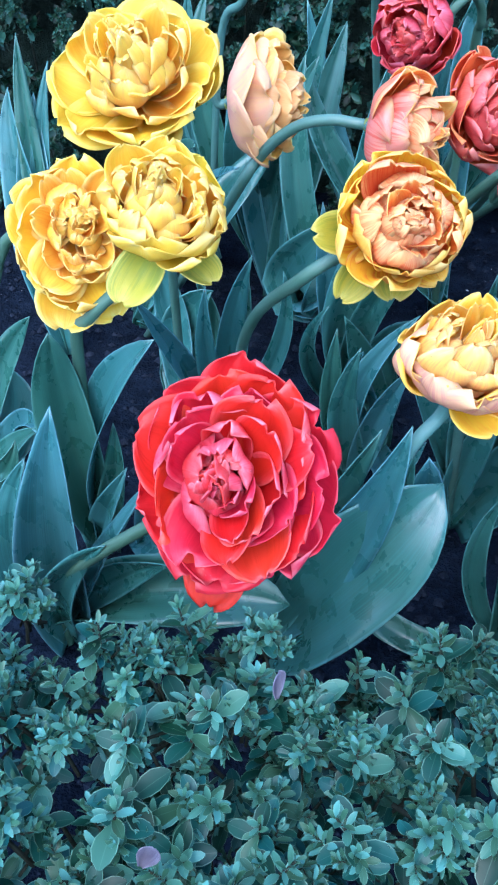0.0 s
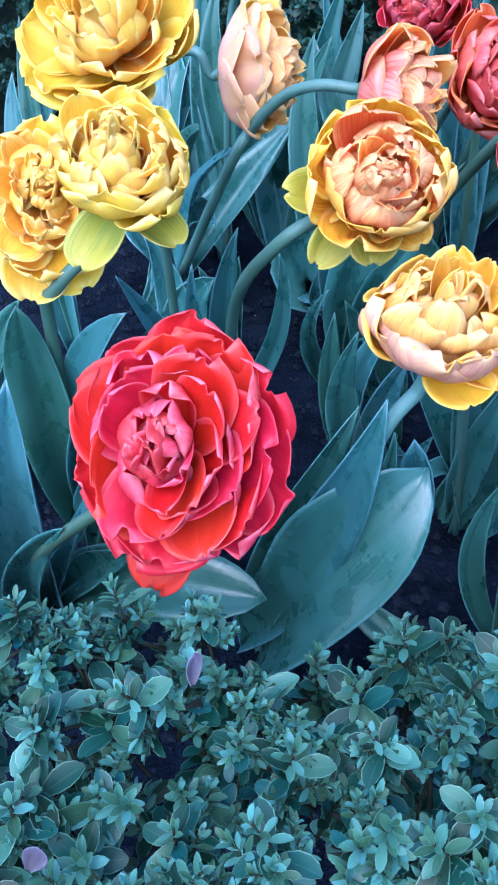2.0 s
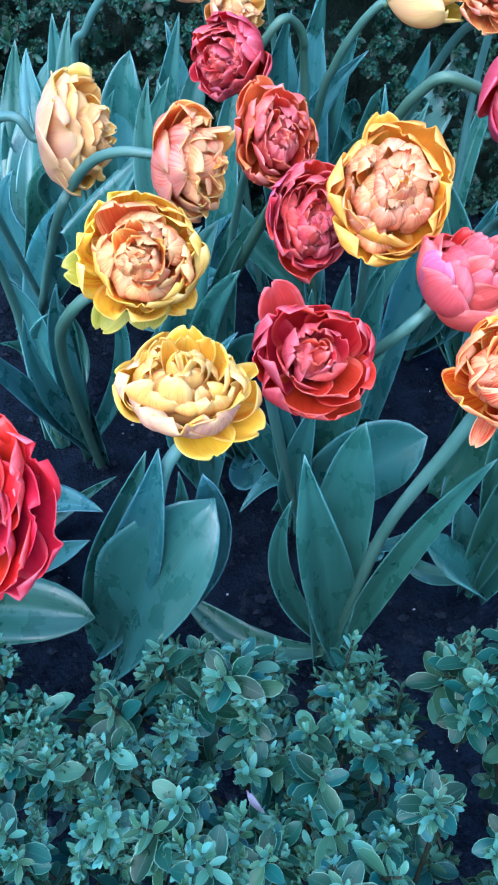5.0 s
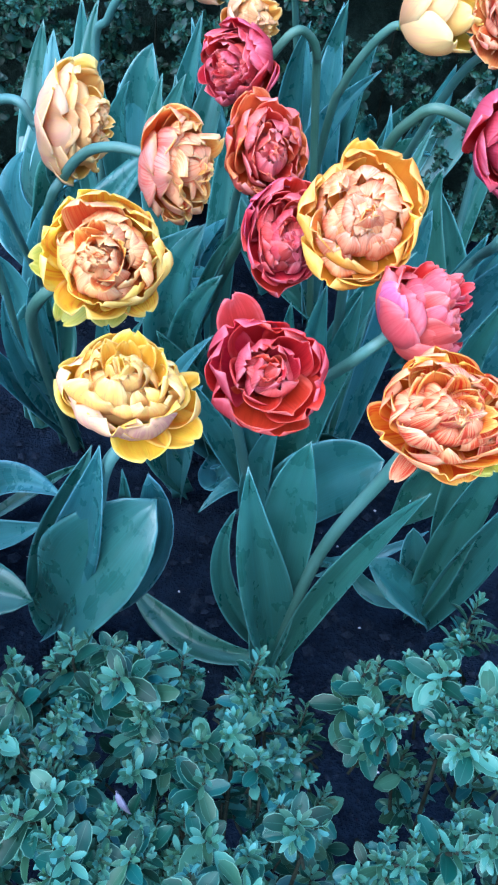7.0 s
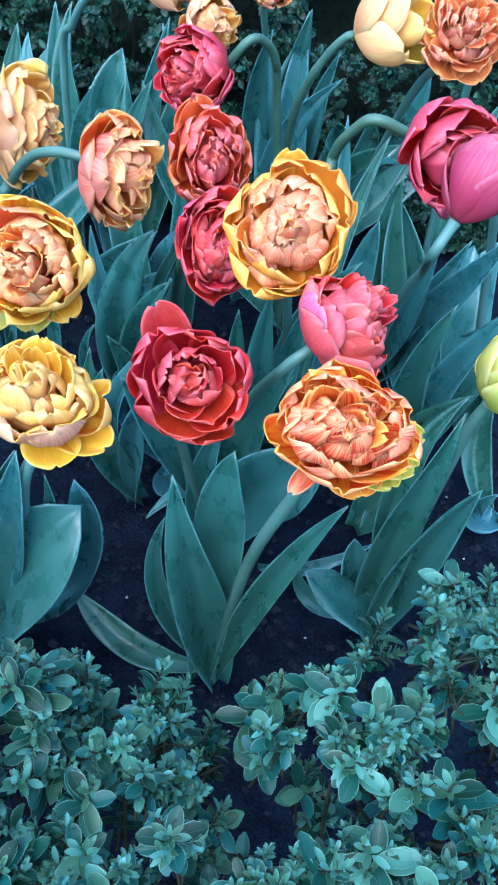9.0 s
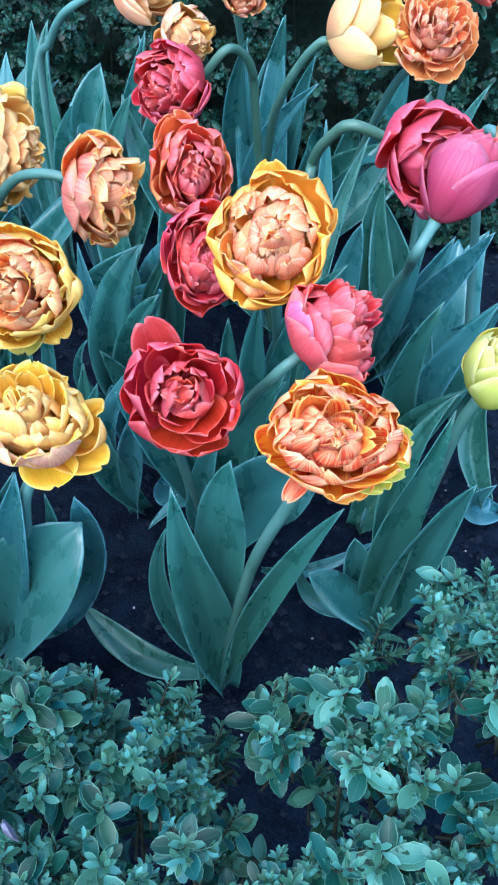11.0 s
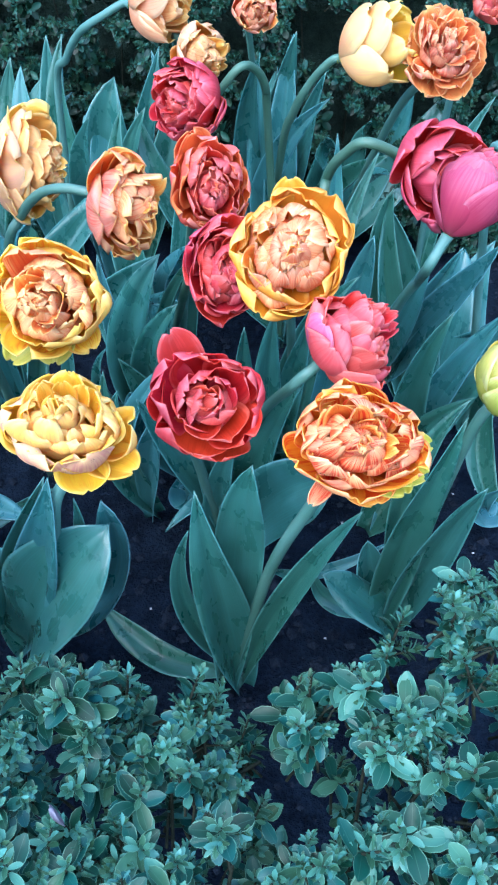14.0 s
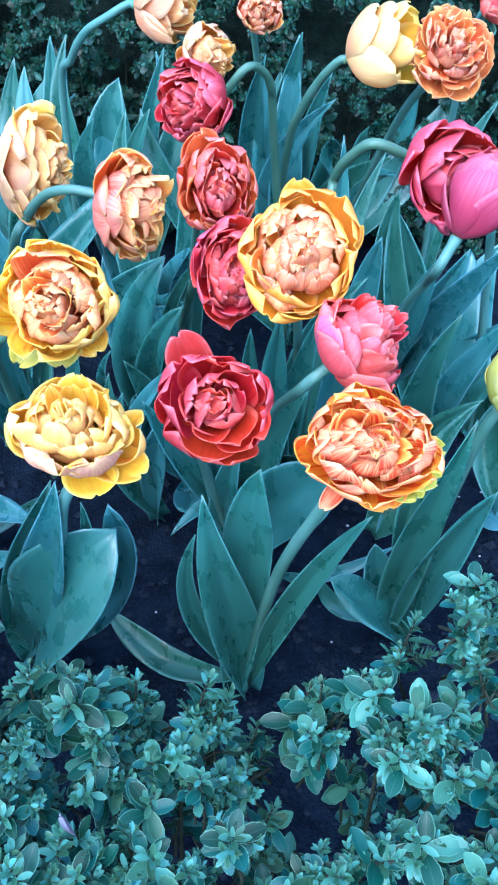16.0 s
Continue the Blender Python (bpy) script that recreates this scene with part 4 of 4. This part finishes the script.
tulip("apricot", "cup", (0.513, 0.799, 0.521), 0.0312, (0.310, -0.826, 0.470), (0.58, 0.98), [], [
        ((0.552, 1.050, 0.242), (0.582, 1.050, 0.288), 0.078, 0),
        ((0.578, 0.946, 0.100), (0.576, 0.869, 0.200), 0.049, 0)],
      "apricot double tulip at the far end of the row", 1.000)
leaf_clump((0.12, 0.78), [
        ((0.089, 0.72, 0.216), (0.108, 0.72, 0.268), 0.043, 20),
        ((0.119, 0.74, 0.239), (0.168, 0.74, 0.296), 0.037, 0),
        ((0.144, 0.72, 0.208), (0.157, 0.7, 0.254), 0.037, -10),
        ((0.078, 0.75, 0.216), (0.087, 0.75, 0.268), 0.037, 0)])
leaf_clump((0.12, 0.93), [
        ((0.104, 0.82, 0.296), (0.149, 0.8, 0.392), 0.06, 15, 1),
        ((0.161, 0.83, 0.34), (0.198, 0.8, 0.404), 0.033, -10),
        ((0.133, 0.8, 0.297), (0.168, 0.78, 0.344), 0.037, 10, 1),
        ((0.074, 0.85, 0.305), (0.071, 0.85, 0.362), 0.04, 0),
        ((0.051, 0.8, 0.249), (0.076, 0.8, 0.268), 0.03, 0)])
leaf_clump((0.46, 0.86), [
        ((0.44, 0.74, 0.313), (0.464, 0.72, 0.381), 0.05, 8),
        ((0.498, 0.76, 0.306), (0.525, 0.74, 0.377), 0.044, -5),
        ((0.46, 0.7, 0.269), (0.494, 0.68, 0.309), 0.033, 10),
        ((0.523, 0.76, 0.286), (0.547, 0.76, 0.317), 0.036, 0)])
leaf_clump((0.275, 0.82), [
        ((0.275, 0.75, 0.307), (0.284, 0.75, 0.364), 0.045, 8),
        ((0.244, 0.78, 0.26), (0.248, 0.78, 0.322), 0.039, 0),
        ((0.311, 0.76, 0.308), (0.322, 0.76, 0.352), 0.04, 0)])
leaf_clump((0.0, 1.36), [
        ((-0.002, 1.3, 0.363), (0.013, 1.3, 0.413), 0.091, 0, 1),
        ((-0.026, 1.2, 0.349), (0.013, 1.15, 0.412), 0.055, 10),
        ((-0.115, 1.4, 0.379), (-0.084, 1.4, 0.447), 0.057, 0),
        ((0.073, 1.25, 0.374), (0.099, 1.25, 0.476), 0.051, 0),
        ((0.057, 1.2, 0.376), (0.078, 1.2, 0.408), 0.055, 0)])
leaf_clump((-0.30, 1.08), [
        ((-0.320, 1.150, 0.390), (-0.312, 1.150, 0.451), 0.041, 0),
        ((-0.299, 1.150, 0.361), (-0.277, 1.150, 0.418), 0.038, 0),
        ((-0.346, 1.150, 0.338), (-0.340, 1.150, 0.383), 0.066, 0),
        ((-0.320, 1.150, 0.330), (-0.304, 1.150, 0.375), 0.067, 0)])
leaf_clump((-0.42, 0.66), [
        ((-0.289, 0.730, 0.114), (-0.242, 0.695, 0.180), 0.046, 0),
        ((-0.284, 0.670, 0.100), (-0.254, 0.664, 0.150), 0.045, 10)])
leaf_clump((0.16, 0.86), [
        ((0.123, 0.819, 0.180), (0.096, 0.794, 0.260), 0.047, 10),
        ((0.115, 0.816, 0.140), (0.119, 0.759, 0.240), 0.055, 0),
        ((0.165, 0.882, 0.160), (0.194, 0.843, 0.220), 0.057, 0),
        ((0.171, 0.766, 0.050), (0.195, 0.739, 0.120), 0.041, 0)])
leaf_clump((0.02, 1.25), [
        ((-0.006, 1.320, 0.369), (0.007, 1.320, 0.404), 0.088, 0),
        ((-0.046, 1.320, 0.309), (-0.039, 1.320, 0.350), 0.051, 0),
        ((0.116, 1.320, 0.384), (0.127, 1.320, 0.418), 0.065, 0)])
leaf_clump((0.50, 0.98), [
        ((0.407, 1.050, 0.325), (0.433, 1.050, 0.366), 0.066, 0),
        ((0.443, 1.050, 0.284), (0.428, 1.050, 0.342), 0.087, 0),
        ((0.551, 1.050, 0.329), (0.545, 1.050, 0.278), 0.074, 0)])
leaf_clump((0.60, 0.80), [
        ((0.557, 0.759, 0.060), (0.569, 0.732, 0.120), 0.044, 0),
        ((0.561, 0.870, 0.131), (0.581, 0.870, 0.162), 0.046, 0)])
leaf_clump((-0.14, 0.69), [
        ((-0.058, 0.669, 0.120), (0.011, 0.633, 0.140), 0.062, 0),
        ((-0.051, 0.601, 0.100), (0.001, 0.593, 0.140), 0.050, 0),
        ((-0.049, 0.735, 0.050), (0.007, 0.727, 0.100), 0.018, 0)])
leaf_clump((0.30, 0.68), [
        ((0.356, 0.653, 0.050), (0.432, 0.677, 0.080), 0.017, 0),
        ((0.343, 0.646, 0.030), (0.301, 0.629, 0.040), 0.017, 0)])
leaf_clump((0.42, 0.76), [
        ((0.489, 0.815, 0.160), (0.512, 0.761, 0.240), 0.040, 0),
        ((0.453, 0.776, 0.080), (0.458, 0.755, 0.160), 0.067, 0)])


# ---- soil ----
def soil_height(x, y):
    return 0.010 * noise.noise((x * 9, y * 9, 0)) + 0.006 * noise.noise((x * 31, y * 31, 3)) + 0.003 * noise.noise((x * 90, y * 90, 5))


def ground_mesh():
    xs = np.concatenate([[-60, -12, -4, -1.8], np.linspace(-1.2, 1.5, 170), [2.1, 5, 13, 60]])
    ys = np.concatenate([[-60, -12, -3, -0.8], np.linspace(-0.1, 2.0, 140), [2.6, 6, 14, 60]])
    verts = [(x, y, soil_height(x, y) if -1.3 < x < 1.6 and -0.2 < y < 2.1 else 0.0) for y in ys for x in xs]
    w = len(xs)
    faces = [(j * w + i, j * w + i + 1, (j + 1) * w + i + 1, (j + 1) * w + i) for j in range(len(ys) - 1) for i in range(w - 1)]
    return mesh_of("ground", verts, faces, None, SOIL)


ground = tagged(new("ground", ground_mesh()), "dark damp garden soil with small clods", "soil", kind="structure")


def lumps(name, count, lo, hi, material, label, seed, area):
    rng = random.Random(seed)
    verts, faces = [], []
    for _ in range(count):
        x, y = rng.uniform(*area[0]), rng.uniform(*area[1])
        r = lo + (hi - lo) * rng.random() ** 2.5
        k, c = len(verts), rng.random() * 90
        for q in ((0, 0, 1), (1, 0, 0.1), (0.3, 0.95, 0), (-0.8, 0.6, 0.1), (-0.8, -0.6, 0), (0.3, -0.95, 0.1), (0, 0, -0.7)):
            f = 0.75 + 0.5 * rng.random()
            verts.append((x + r * f * (q[0] * math.cos(c) - q[1] * math.sin(c)), y + r * f * (q[0] * math.sin(c) + q[1] * math.cos(c)), soil_height(x, y) + r * 0.3 + r * f * q[2] * 0.8))
        for i in range(5):
            a, b = k + 1 + i, k + 1 + (i + 1) % 5
            faces += [(k, a, b), (k + 6, b, a)]
    return tagged(new(name, mesh_of(name, verts, faces, None, material, False)), label, "soil", kind="stuff")


lumps("soil_clods", 7000, 0.0015, 0.009, CLOD, "loose dark clods of damp soil", 3, ((-0.7, 1.0), (0.3, 1.5)))
lumps("pale_grit", 130, 0.001, 0.0028, GRIT, "pale grit scattered on dark soil", 4, ((-0.6, 0.9), (0.35, 1.4)))


# ---- boxwood ----
def box_leaf(verts, faces, uvs, foot, way, up, length, width, young, cup=0.22):
    """One small oval leaf, bent along its midrib: six cross rows of three points."""
    side = np.cross(way, up)
    side /= max(np.linalg.norm(side), 1e-6)
    up = np.cross(side, way)
    k = len(verts)
    for i, (v, w) in enumerate(((0, 0.14), (0.2, 0.58), (0.45, 0.95), (0.68, 1.0), (0.88, 0.7), (1.0, 0.18))):
        c = foot + way * (length * v) - up * (0.16 * length * v * v)
        for u in (-1, 0, 1):
            verts.append(c + side * (0.5 * width * w * u) + up * (cup * 0.5 * width * w * abs(u)))
            uvs.append((0.5 + 0.5 * u, (1.03 + 0.9 * v) if young else 0.95 * v))
    for i in range(5):
        for j in range(2):
            a = k + 3 * i + j
            faces.append((a, a + 1, a + 4, a + 3))


def sprig_data(seed, pairs, length, leafy, young):
    """A sprig that grows along +z: crossed pairs of oval leaves, the upper ones young, and a dense rosette at the tip."""
    rng = random.Random(seed)
    verts, faces, uvs = [], [], []
    bend = np.array((rng.uniform(-0.3, 0.3), rng.uniform(-0.3, 0.3), 0))
    stem = lambda s: np.array((0, 0, s * length)) + bend * (s * s * length)

    def one(s, a, rise, ll, broad, fresh):
        way = np.array((math.cos(a) * math.cos(rise), math.sin(a) * math.cos(rise), math.sin(rise)))
        up = np.array((-math.cos(a) * math.sin(rise), -math.sin(a) * math.sin(rise), math.cos(rise)))
        box_leaf(verts, faces, uvs, stem(s), way, up, ll, ll * broad, fresh, rng.uniform(0.2, 0.6))

    for i in range(pairs):
        s = 0.55 * (i + 0.4) / pairs
        for h in (0, 1):
            one(s, i * math.pi / 2 + h * math.pi + rng.uniform(-0.4, 0.4), radians(26 * s + rng.uniform(-8, 30)), leafy * rng.uniform(0.78, 1.12), rng.uniform(0.46, 0.56), rng.random() < 0.12)
    tips = int(8 + 9 * young)
    for i in range(tips):
        q = i / tips
        one(0.55 + 0.5 * q, i * 2.4 + rng.uniform(-0.35, 0.35), radians(22 + 54 * q + rng.uniform(-10, 10)), (0.0105 - 0.0035 * q) * rng.uniform(0.85, 1.2), rng.uniform(0.32, 0.42), True)
    tv, tf, tu = tube([stem(q) for q in (-0.9, -0.3, 0.3, 1.0)], (0.0014, 0.0013, 0.0011, 0.0007), 4)
    return np.array(verts), faces, uvs, np.array(tv), tf, tu


def sprig_mesh(data):
    v, f, u, tv, tf, tu = data
    me = mesh_of("sprig", np.concatenate([v, tv]), f + [tuple(i + len(v) for i in q) for q in tf], u + tu, BOX)
    me.materials.append(TWIG)
    me.polygons.foreach_set("material_index", [0] * len(f) + [1] * len(tf))
    return me


def joined(name, placed, parent, label, leaf_mat):
    """Many sprigs in one mesh."""
    vs, fs, us, mi, k = [], [], [], [], 0
    for (v, f, u, tv, tf, tu), m in placed:
        r, t = np.array(m.to_3x3()), np.array(m.translation)
        vs += [v @ r.T + t, tv @ r.T + t]
        fs += [tuple(i + k for i in q) for q in f] + [tuple(i + k + len(v) for i in q) for q in tf]
        us += u + tu
        mi += [0] * len(f) + [1] * len(tf)
        k += len(v) + len(tv)
    me = mesh_of(name, np.concatenate(vs), fs, us, leaf_mat)
    me.materials.append(TWIG)
    me.polygons.foreach_set("material_index", mi)
    return tagged(part(name, me, parent, label), kind="stuff")


def bunch(seed, sprigs, sides, spread):
    """A leading sprig with side sprigs that fork off below its tip."""
    rng = random.Random(seed)
    out = [[], [], [], [], [], []]
    turns = [pose(0, 0, 0)]
    for i in range(sides):
        a = 2.4 * i + rng.random()
        turns.append(pose(0.004 * math.cos(a), 0.004 * math.sin(a), -0.006 - 0.008 * rng.random(), -math.sin(a) * spread * rng.uniform(0.7, 1.2), math.cos(a) * spread * rng.uniform(0.7, 1.2), 360 * rng.random()) @ Matrix.Scale(rng.uniform(0.65, 0.95), 4))
    for m in turns:
        v, f, u, tv, tf, tu = rng.choice(sprigs)
        r, t = np.array(m.to_3x3()), np.array(m.translation)
        k, kt = len(out[0]), len(out[3])
        out[0] += list(v @ r.T + t)
        out[1] += [tuple(q + k for q in face) for face in f]
        out[2] += u
        out[3] += list(tv @ r.T + t)
        out[4] += [tuple(q + kt for q in face) for face in tf]
        out[5] += tu
    out[0], out[3] = np.array(out[0]), np.array(out[3])
    return tuple(out)


SINGLE = [sprig_data(50 + i, (3, 2, 2, 1, 3, 1, 1, 2)[i], (0.022, 0.024, 0.024, 0.022, 0.022, 0.024, 0.026, 0.024)[i], (0.020, 0.018, 0.0165, 0.014, 0.021, 0.013, 0.014, 0.0175)[i], (0.0, 0.4, 0.8, 1.0, 0.0, 0.9, 1.0, 0.5)[i]) for i in range(8)]
SPRIGS = [bunch(10, SINGLE[:3], 4, 40), bunch(11, SINGLE[1:4], 5, 36), bunch(12, SINGLE[5:], 6, 34), bunch(13, SINGLE[2:6], 5, 36), bunch(14, SINGLE[:2] + SINGLE[4:5], 3, 46), bunch(15, SINGLE[5:7], 7, 32), bunch(16, SINGLE[3:7], 5, 34), bunch(17, SINGLE, 5, 40)]
SPRIGS.append(sprig_data(77, 6, 0.062, 0.021, 0.1))
SPRIG_MESHES = [sprig_mesh(d) for d in SPRIGS]


def hedge_back_edge(x):
    return 0.315 + 0.04 * max(0.0, min(1.0, (-0.13 - x) / 0.05)) + 0.03 * max(0.0, min(1.0, (x - 0.41) / 0.04)) + 0.025 * math.sin(5 * x + 0.6) + 0.05 * max(0.0, min(1.0, (x - 0.33) / 0.08)) - 0.01 * math.exp(-((x - 0.26) / 0.03) ** 2)


HEDGE_RIDGE = [(-0.20, 0.385), (-0.11, 0.392), (-0.056, 0.398), (-0.014, 0.388), (0.027, 0.345), (0.068, 0.368), (0.113, 0.382), (0.15, 0.384), (0.183, 0.346), (0.229, 0.364), (0.262, 0.325), (0.285, 0.315), (0.317, 0.35), (0.345, 0.382), (0.42, 0.396)]


def hedge_top(x, y):
    """Height of the clipped top: nearly level, but uneven along the ridge beside the bed."""
    ridge = float(np.interp(x, [q for q, _ in HEDGE_RIDGE], [q for _, q in HEDGE_RIDGE])) - 0.008
    k = max(0.0, min(1.0, (y - 0.22) / 0.07))
    z = 0.362 * (1 - k) + ridge * k + 0.024 * noise.noise((x * 11, y * 11, 2)) + 0.012 * noise.noise((x * 27, y * 27, 8))
    z -= 0.02 * math.exp(-((x - 0.29) / 0.04) ** 2 - ((y - 0.29) / 0.06) ** 2)
    return z - 0.045 * max(0.0, 1 - max(hedge_back_edge(x) - y, 0) / 0.05) ** 2


def aimed(place, way, spin, scale=1.0):
    return Matrix.Translation(place) @ Vector(way).normalized().to_track_quat("Z", "Y").to_matrix().to_4x4() @ pose(0, 0, 0, 0, 0, spin) @ Matrix.Scale(scale, 4)


hedge = tagged(new("boxwood_hedge"), "low clipped boxwood hedge with small blue-green leaves and pale new tips", "hedge")
hr = random.Random(21)
under = []
count = 0
y = 0.10
while y < 0.42:
    x = -0.42
    while x < 0.80:
        px, py = x + hr.uniform(-0.012, 0.012), y + hr.uniform(-0.012, 0.012)
        if py < hedge_back_edge(px) and hr.random() < 0.92 and noise.noise((px * 21, py * 21, 5)) > -0.36 and not (abs(px - 0.292) < 0.019 and py > 0.15):
            way = (hr.uniform(-0.45, 0.45), hr.uniform(-0.55, 0.25) + (0.5 if hedge_back_edge(px) - py < 0.03 else 0), 1.0)
            i = hr.randrange(8)
            m = aimed((px, py, hedge_top(px, py) - 0.022 + hr.uniform(-0.028, 0.014)), way, hr.uniform(0, 360), hr.uniform(0.85, 1.25))
            if 0.145 < py and -0.17 < px < 0.50 and count < 300:
                sp = part("sprig", SPRIG_MESHES[i], hedge)
                sp.matrix_local = m
                count += 1
            else:
                under.append((SPRIGS[i], m))
        x += 0.0275
    y += 0.025
for _ in range(800):
    px, py = hr.uniform(-0.42, 0.80), hr.uniform(0.08, 0.36)
    if py < hedge_back_edge(px) - 0.005:
        drop = 0.075 + 0.15 * hr.random()
        way = (hr.uniform(-0.8, 0.8), hr.uniform(-0.8, 0.8), 0.8)
        under.append((SINGLE[hr.choice((0, 1, 4, 7))], aimed((px, py, hedge_top(px, py) - drop), way, hr.uniform(0, 360), hr.uniform(0.8, 1.15))))
# single taller shoots at the bed's edge
for px, py, pz, i, s in ((0.303, 0.322, 0.268, 8, 1.15), (0.162, 0.362, 0.255, 2, 1.0), (0.235, 0.322, 0.275, 3, 1.2), (0.13, 0.37, 0.20, 5, 1.1), (-0.140, 0.350, 0.345, 2, 1.05), (-0.143, 0.340, 0.344, 5, 1.05), (0.406, 0.320, 0.415, 1, 1.05), (0.429, 0.340, 0.379, 3, 1.05), (0.432, 0.400, 0.350, 6, 1.05), (0.009, 0.315, 0.344, 5, 1.05), (0.15, 0.36, 0.19, 7, 1.0), (0.335, 0.385, 0.215, 7, 0.9), (0.19, 0.345, 0.23, 4, 0.9)):
    sp = part("shoot", SPRIG_MESHES[i], hedge)
    sp.matrix_local = aimed((px, py, pz), (0.05, -0.15, 1.0), 30 + 50 * i, s)
joined("inner_growth", under, hedge, "dense inner boxwood twigs and leaves", BOX)


def branch(x, y, dx, dy, top):
    pts = bezier_through([(x, y, -0.01), (x + 0.3 * dx, y + 0.3 * dy, 0.5 * top), (x + dx, y + dy, top)], 4)
    return mesh_of("branch", *tube(pts, np.linspace(0.003, 0.0012, len(pts)), 6), TWIG)


for i in range(46):
    x, y = -0.38 + 1.13 * i / 45 + hr.uniform(-0.01, 0.01), hr.uniform(0.10, 0.25)
    part("branch", branch(x, y, hr.uniform(-0.05, 0.05), hr.uniform(-0.04, 0.04), 0.31), hedge)

back_hedge = tagged(new("back_hedge"), "boxwood hedge behind the tulip bed, its shade painted into darker green leaves", "hedge")
far = []
for _ in range(1500):
    px, pz = hr.uniform(-0.95, 1.25), 0.02 + 0.78 * hr.random()
    py = 1.50 + 0.05 * noise.noise((px * 5, pz * 5, 1)) + 0.10 * hr.random() ** 1.5
    far.append((SPRIGS[hr.randrange(8)], aimed((px, py, pz), (hr.uniform(-0.6, 0.6), -1.0, hr.uniform(0.0, 1.1)), hr.uniform(0, 360), hr.uniform(0.9, 1.3))))
for _ in range(250):
    px = hr.uniform(-0.95, 1.25)
    far.append((SPRIGS[hr.randrange(8)], aimed((px, 1.55 + 0.35 * hr.random(), 0.80 + 0.04 * hr.random()), (hr.uniform(-0.5, 0.5), -0.4, 1.0), hr.uniform(0, 360), hr.uniform(0.9, 1.3))))
joined("foliage", far, back_hedge, "", BACK_SHADED)


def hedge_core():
    """A lumpy dark slab inside the back hedge, coloured to stand in for the shade there."""
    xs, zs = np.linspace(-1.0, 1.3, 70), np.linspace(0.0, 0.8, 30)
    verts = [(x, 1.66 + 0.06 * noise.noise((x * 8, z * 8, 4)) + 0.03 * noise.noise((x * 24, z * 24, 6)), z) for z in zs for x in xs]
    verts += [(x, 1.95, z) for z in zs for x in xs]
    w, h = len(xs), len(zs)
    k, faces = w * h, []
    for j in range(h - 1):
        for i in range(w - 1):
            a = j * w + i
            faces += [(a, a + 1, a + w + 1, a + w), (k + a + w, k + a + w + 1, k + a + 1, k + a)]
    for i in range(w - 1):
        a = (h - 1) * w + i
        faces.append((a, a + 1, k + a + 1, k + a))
    return mesh_of("inner_growth", verts, faces, None, INSIDE_SHADE)


# added slab, no real twigs: dark backing for the gaps between leaves
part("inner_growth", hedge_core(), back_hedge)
for i in range(30):
    x = -0.92 + 2.12 * i / 29
    part("branch", branch(x, 1.68 + hr.uniform(-0.06, 0.1), hr.uniform(-0.08, 0.08), hr.uniform(-0.12, 0.0), 0.6), back_hedge)


def fallen_petal(place, turn, size, tint):
    """A shed petal that has dried into a shallow curl."""
    me = mesh_of("fallen_petal", *shell(petal_grid(size, size * 0.6, 70, 20, 0.0, 0.0, 0.0, random.Random(int(size * 1e5)), 0.8, 0.6), 0.0004), tint)
    ob = tagged(new("fallen_petal", me), "pale dried petal lying on the boxwood hedge", "petal", "petals shed on the hedge")
    ob.matrix_world = Matrix.Translation(place) @ pose(0, 0, 0, 25, -30, turn)


SHED = petal_material("shed_petal", (0.16, 0.14, 0.18), (0.22, 0.21, 0.29), (0.28, 0.27, 0.36), (0.12, 0.09, 0.16))
fallen_petal((0.016, 0.241, 0.405), 120, 0.016, SHED)
fallen_petal((-0.046, 0.179, 0.365), 60, 0.018, SHED)
fallen_petal((0.179, 0.199, 0.375), 200, 0.017, SHED)
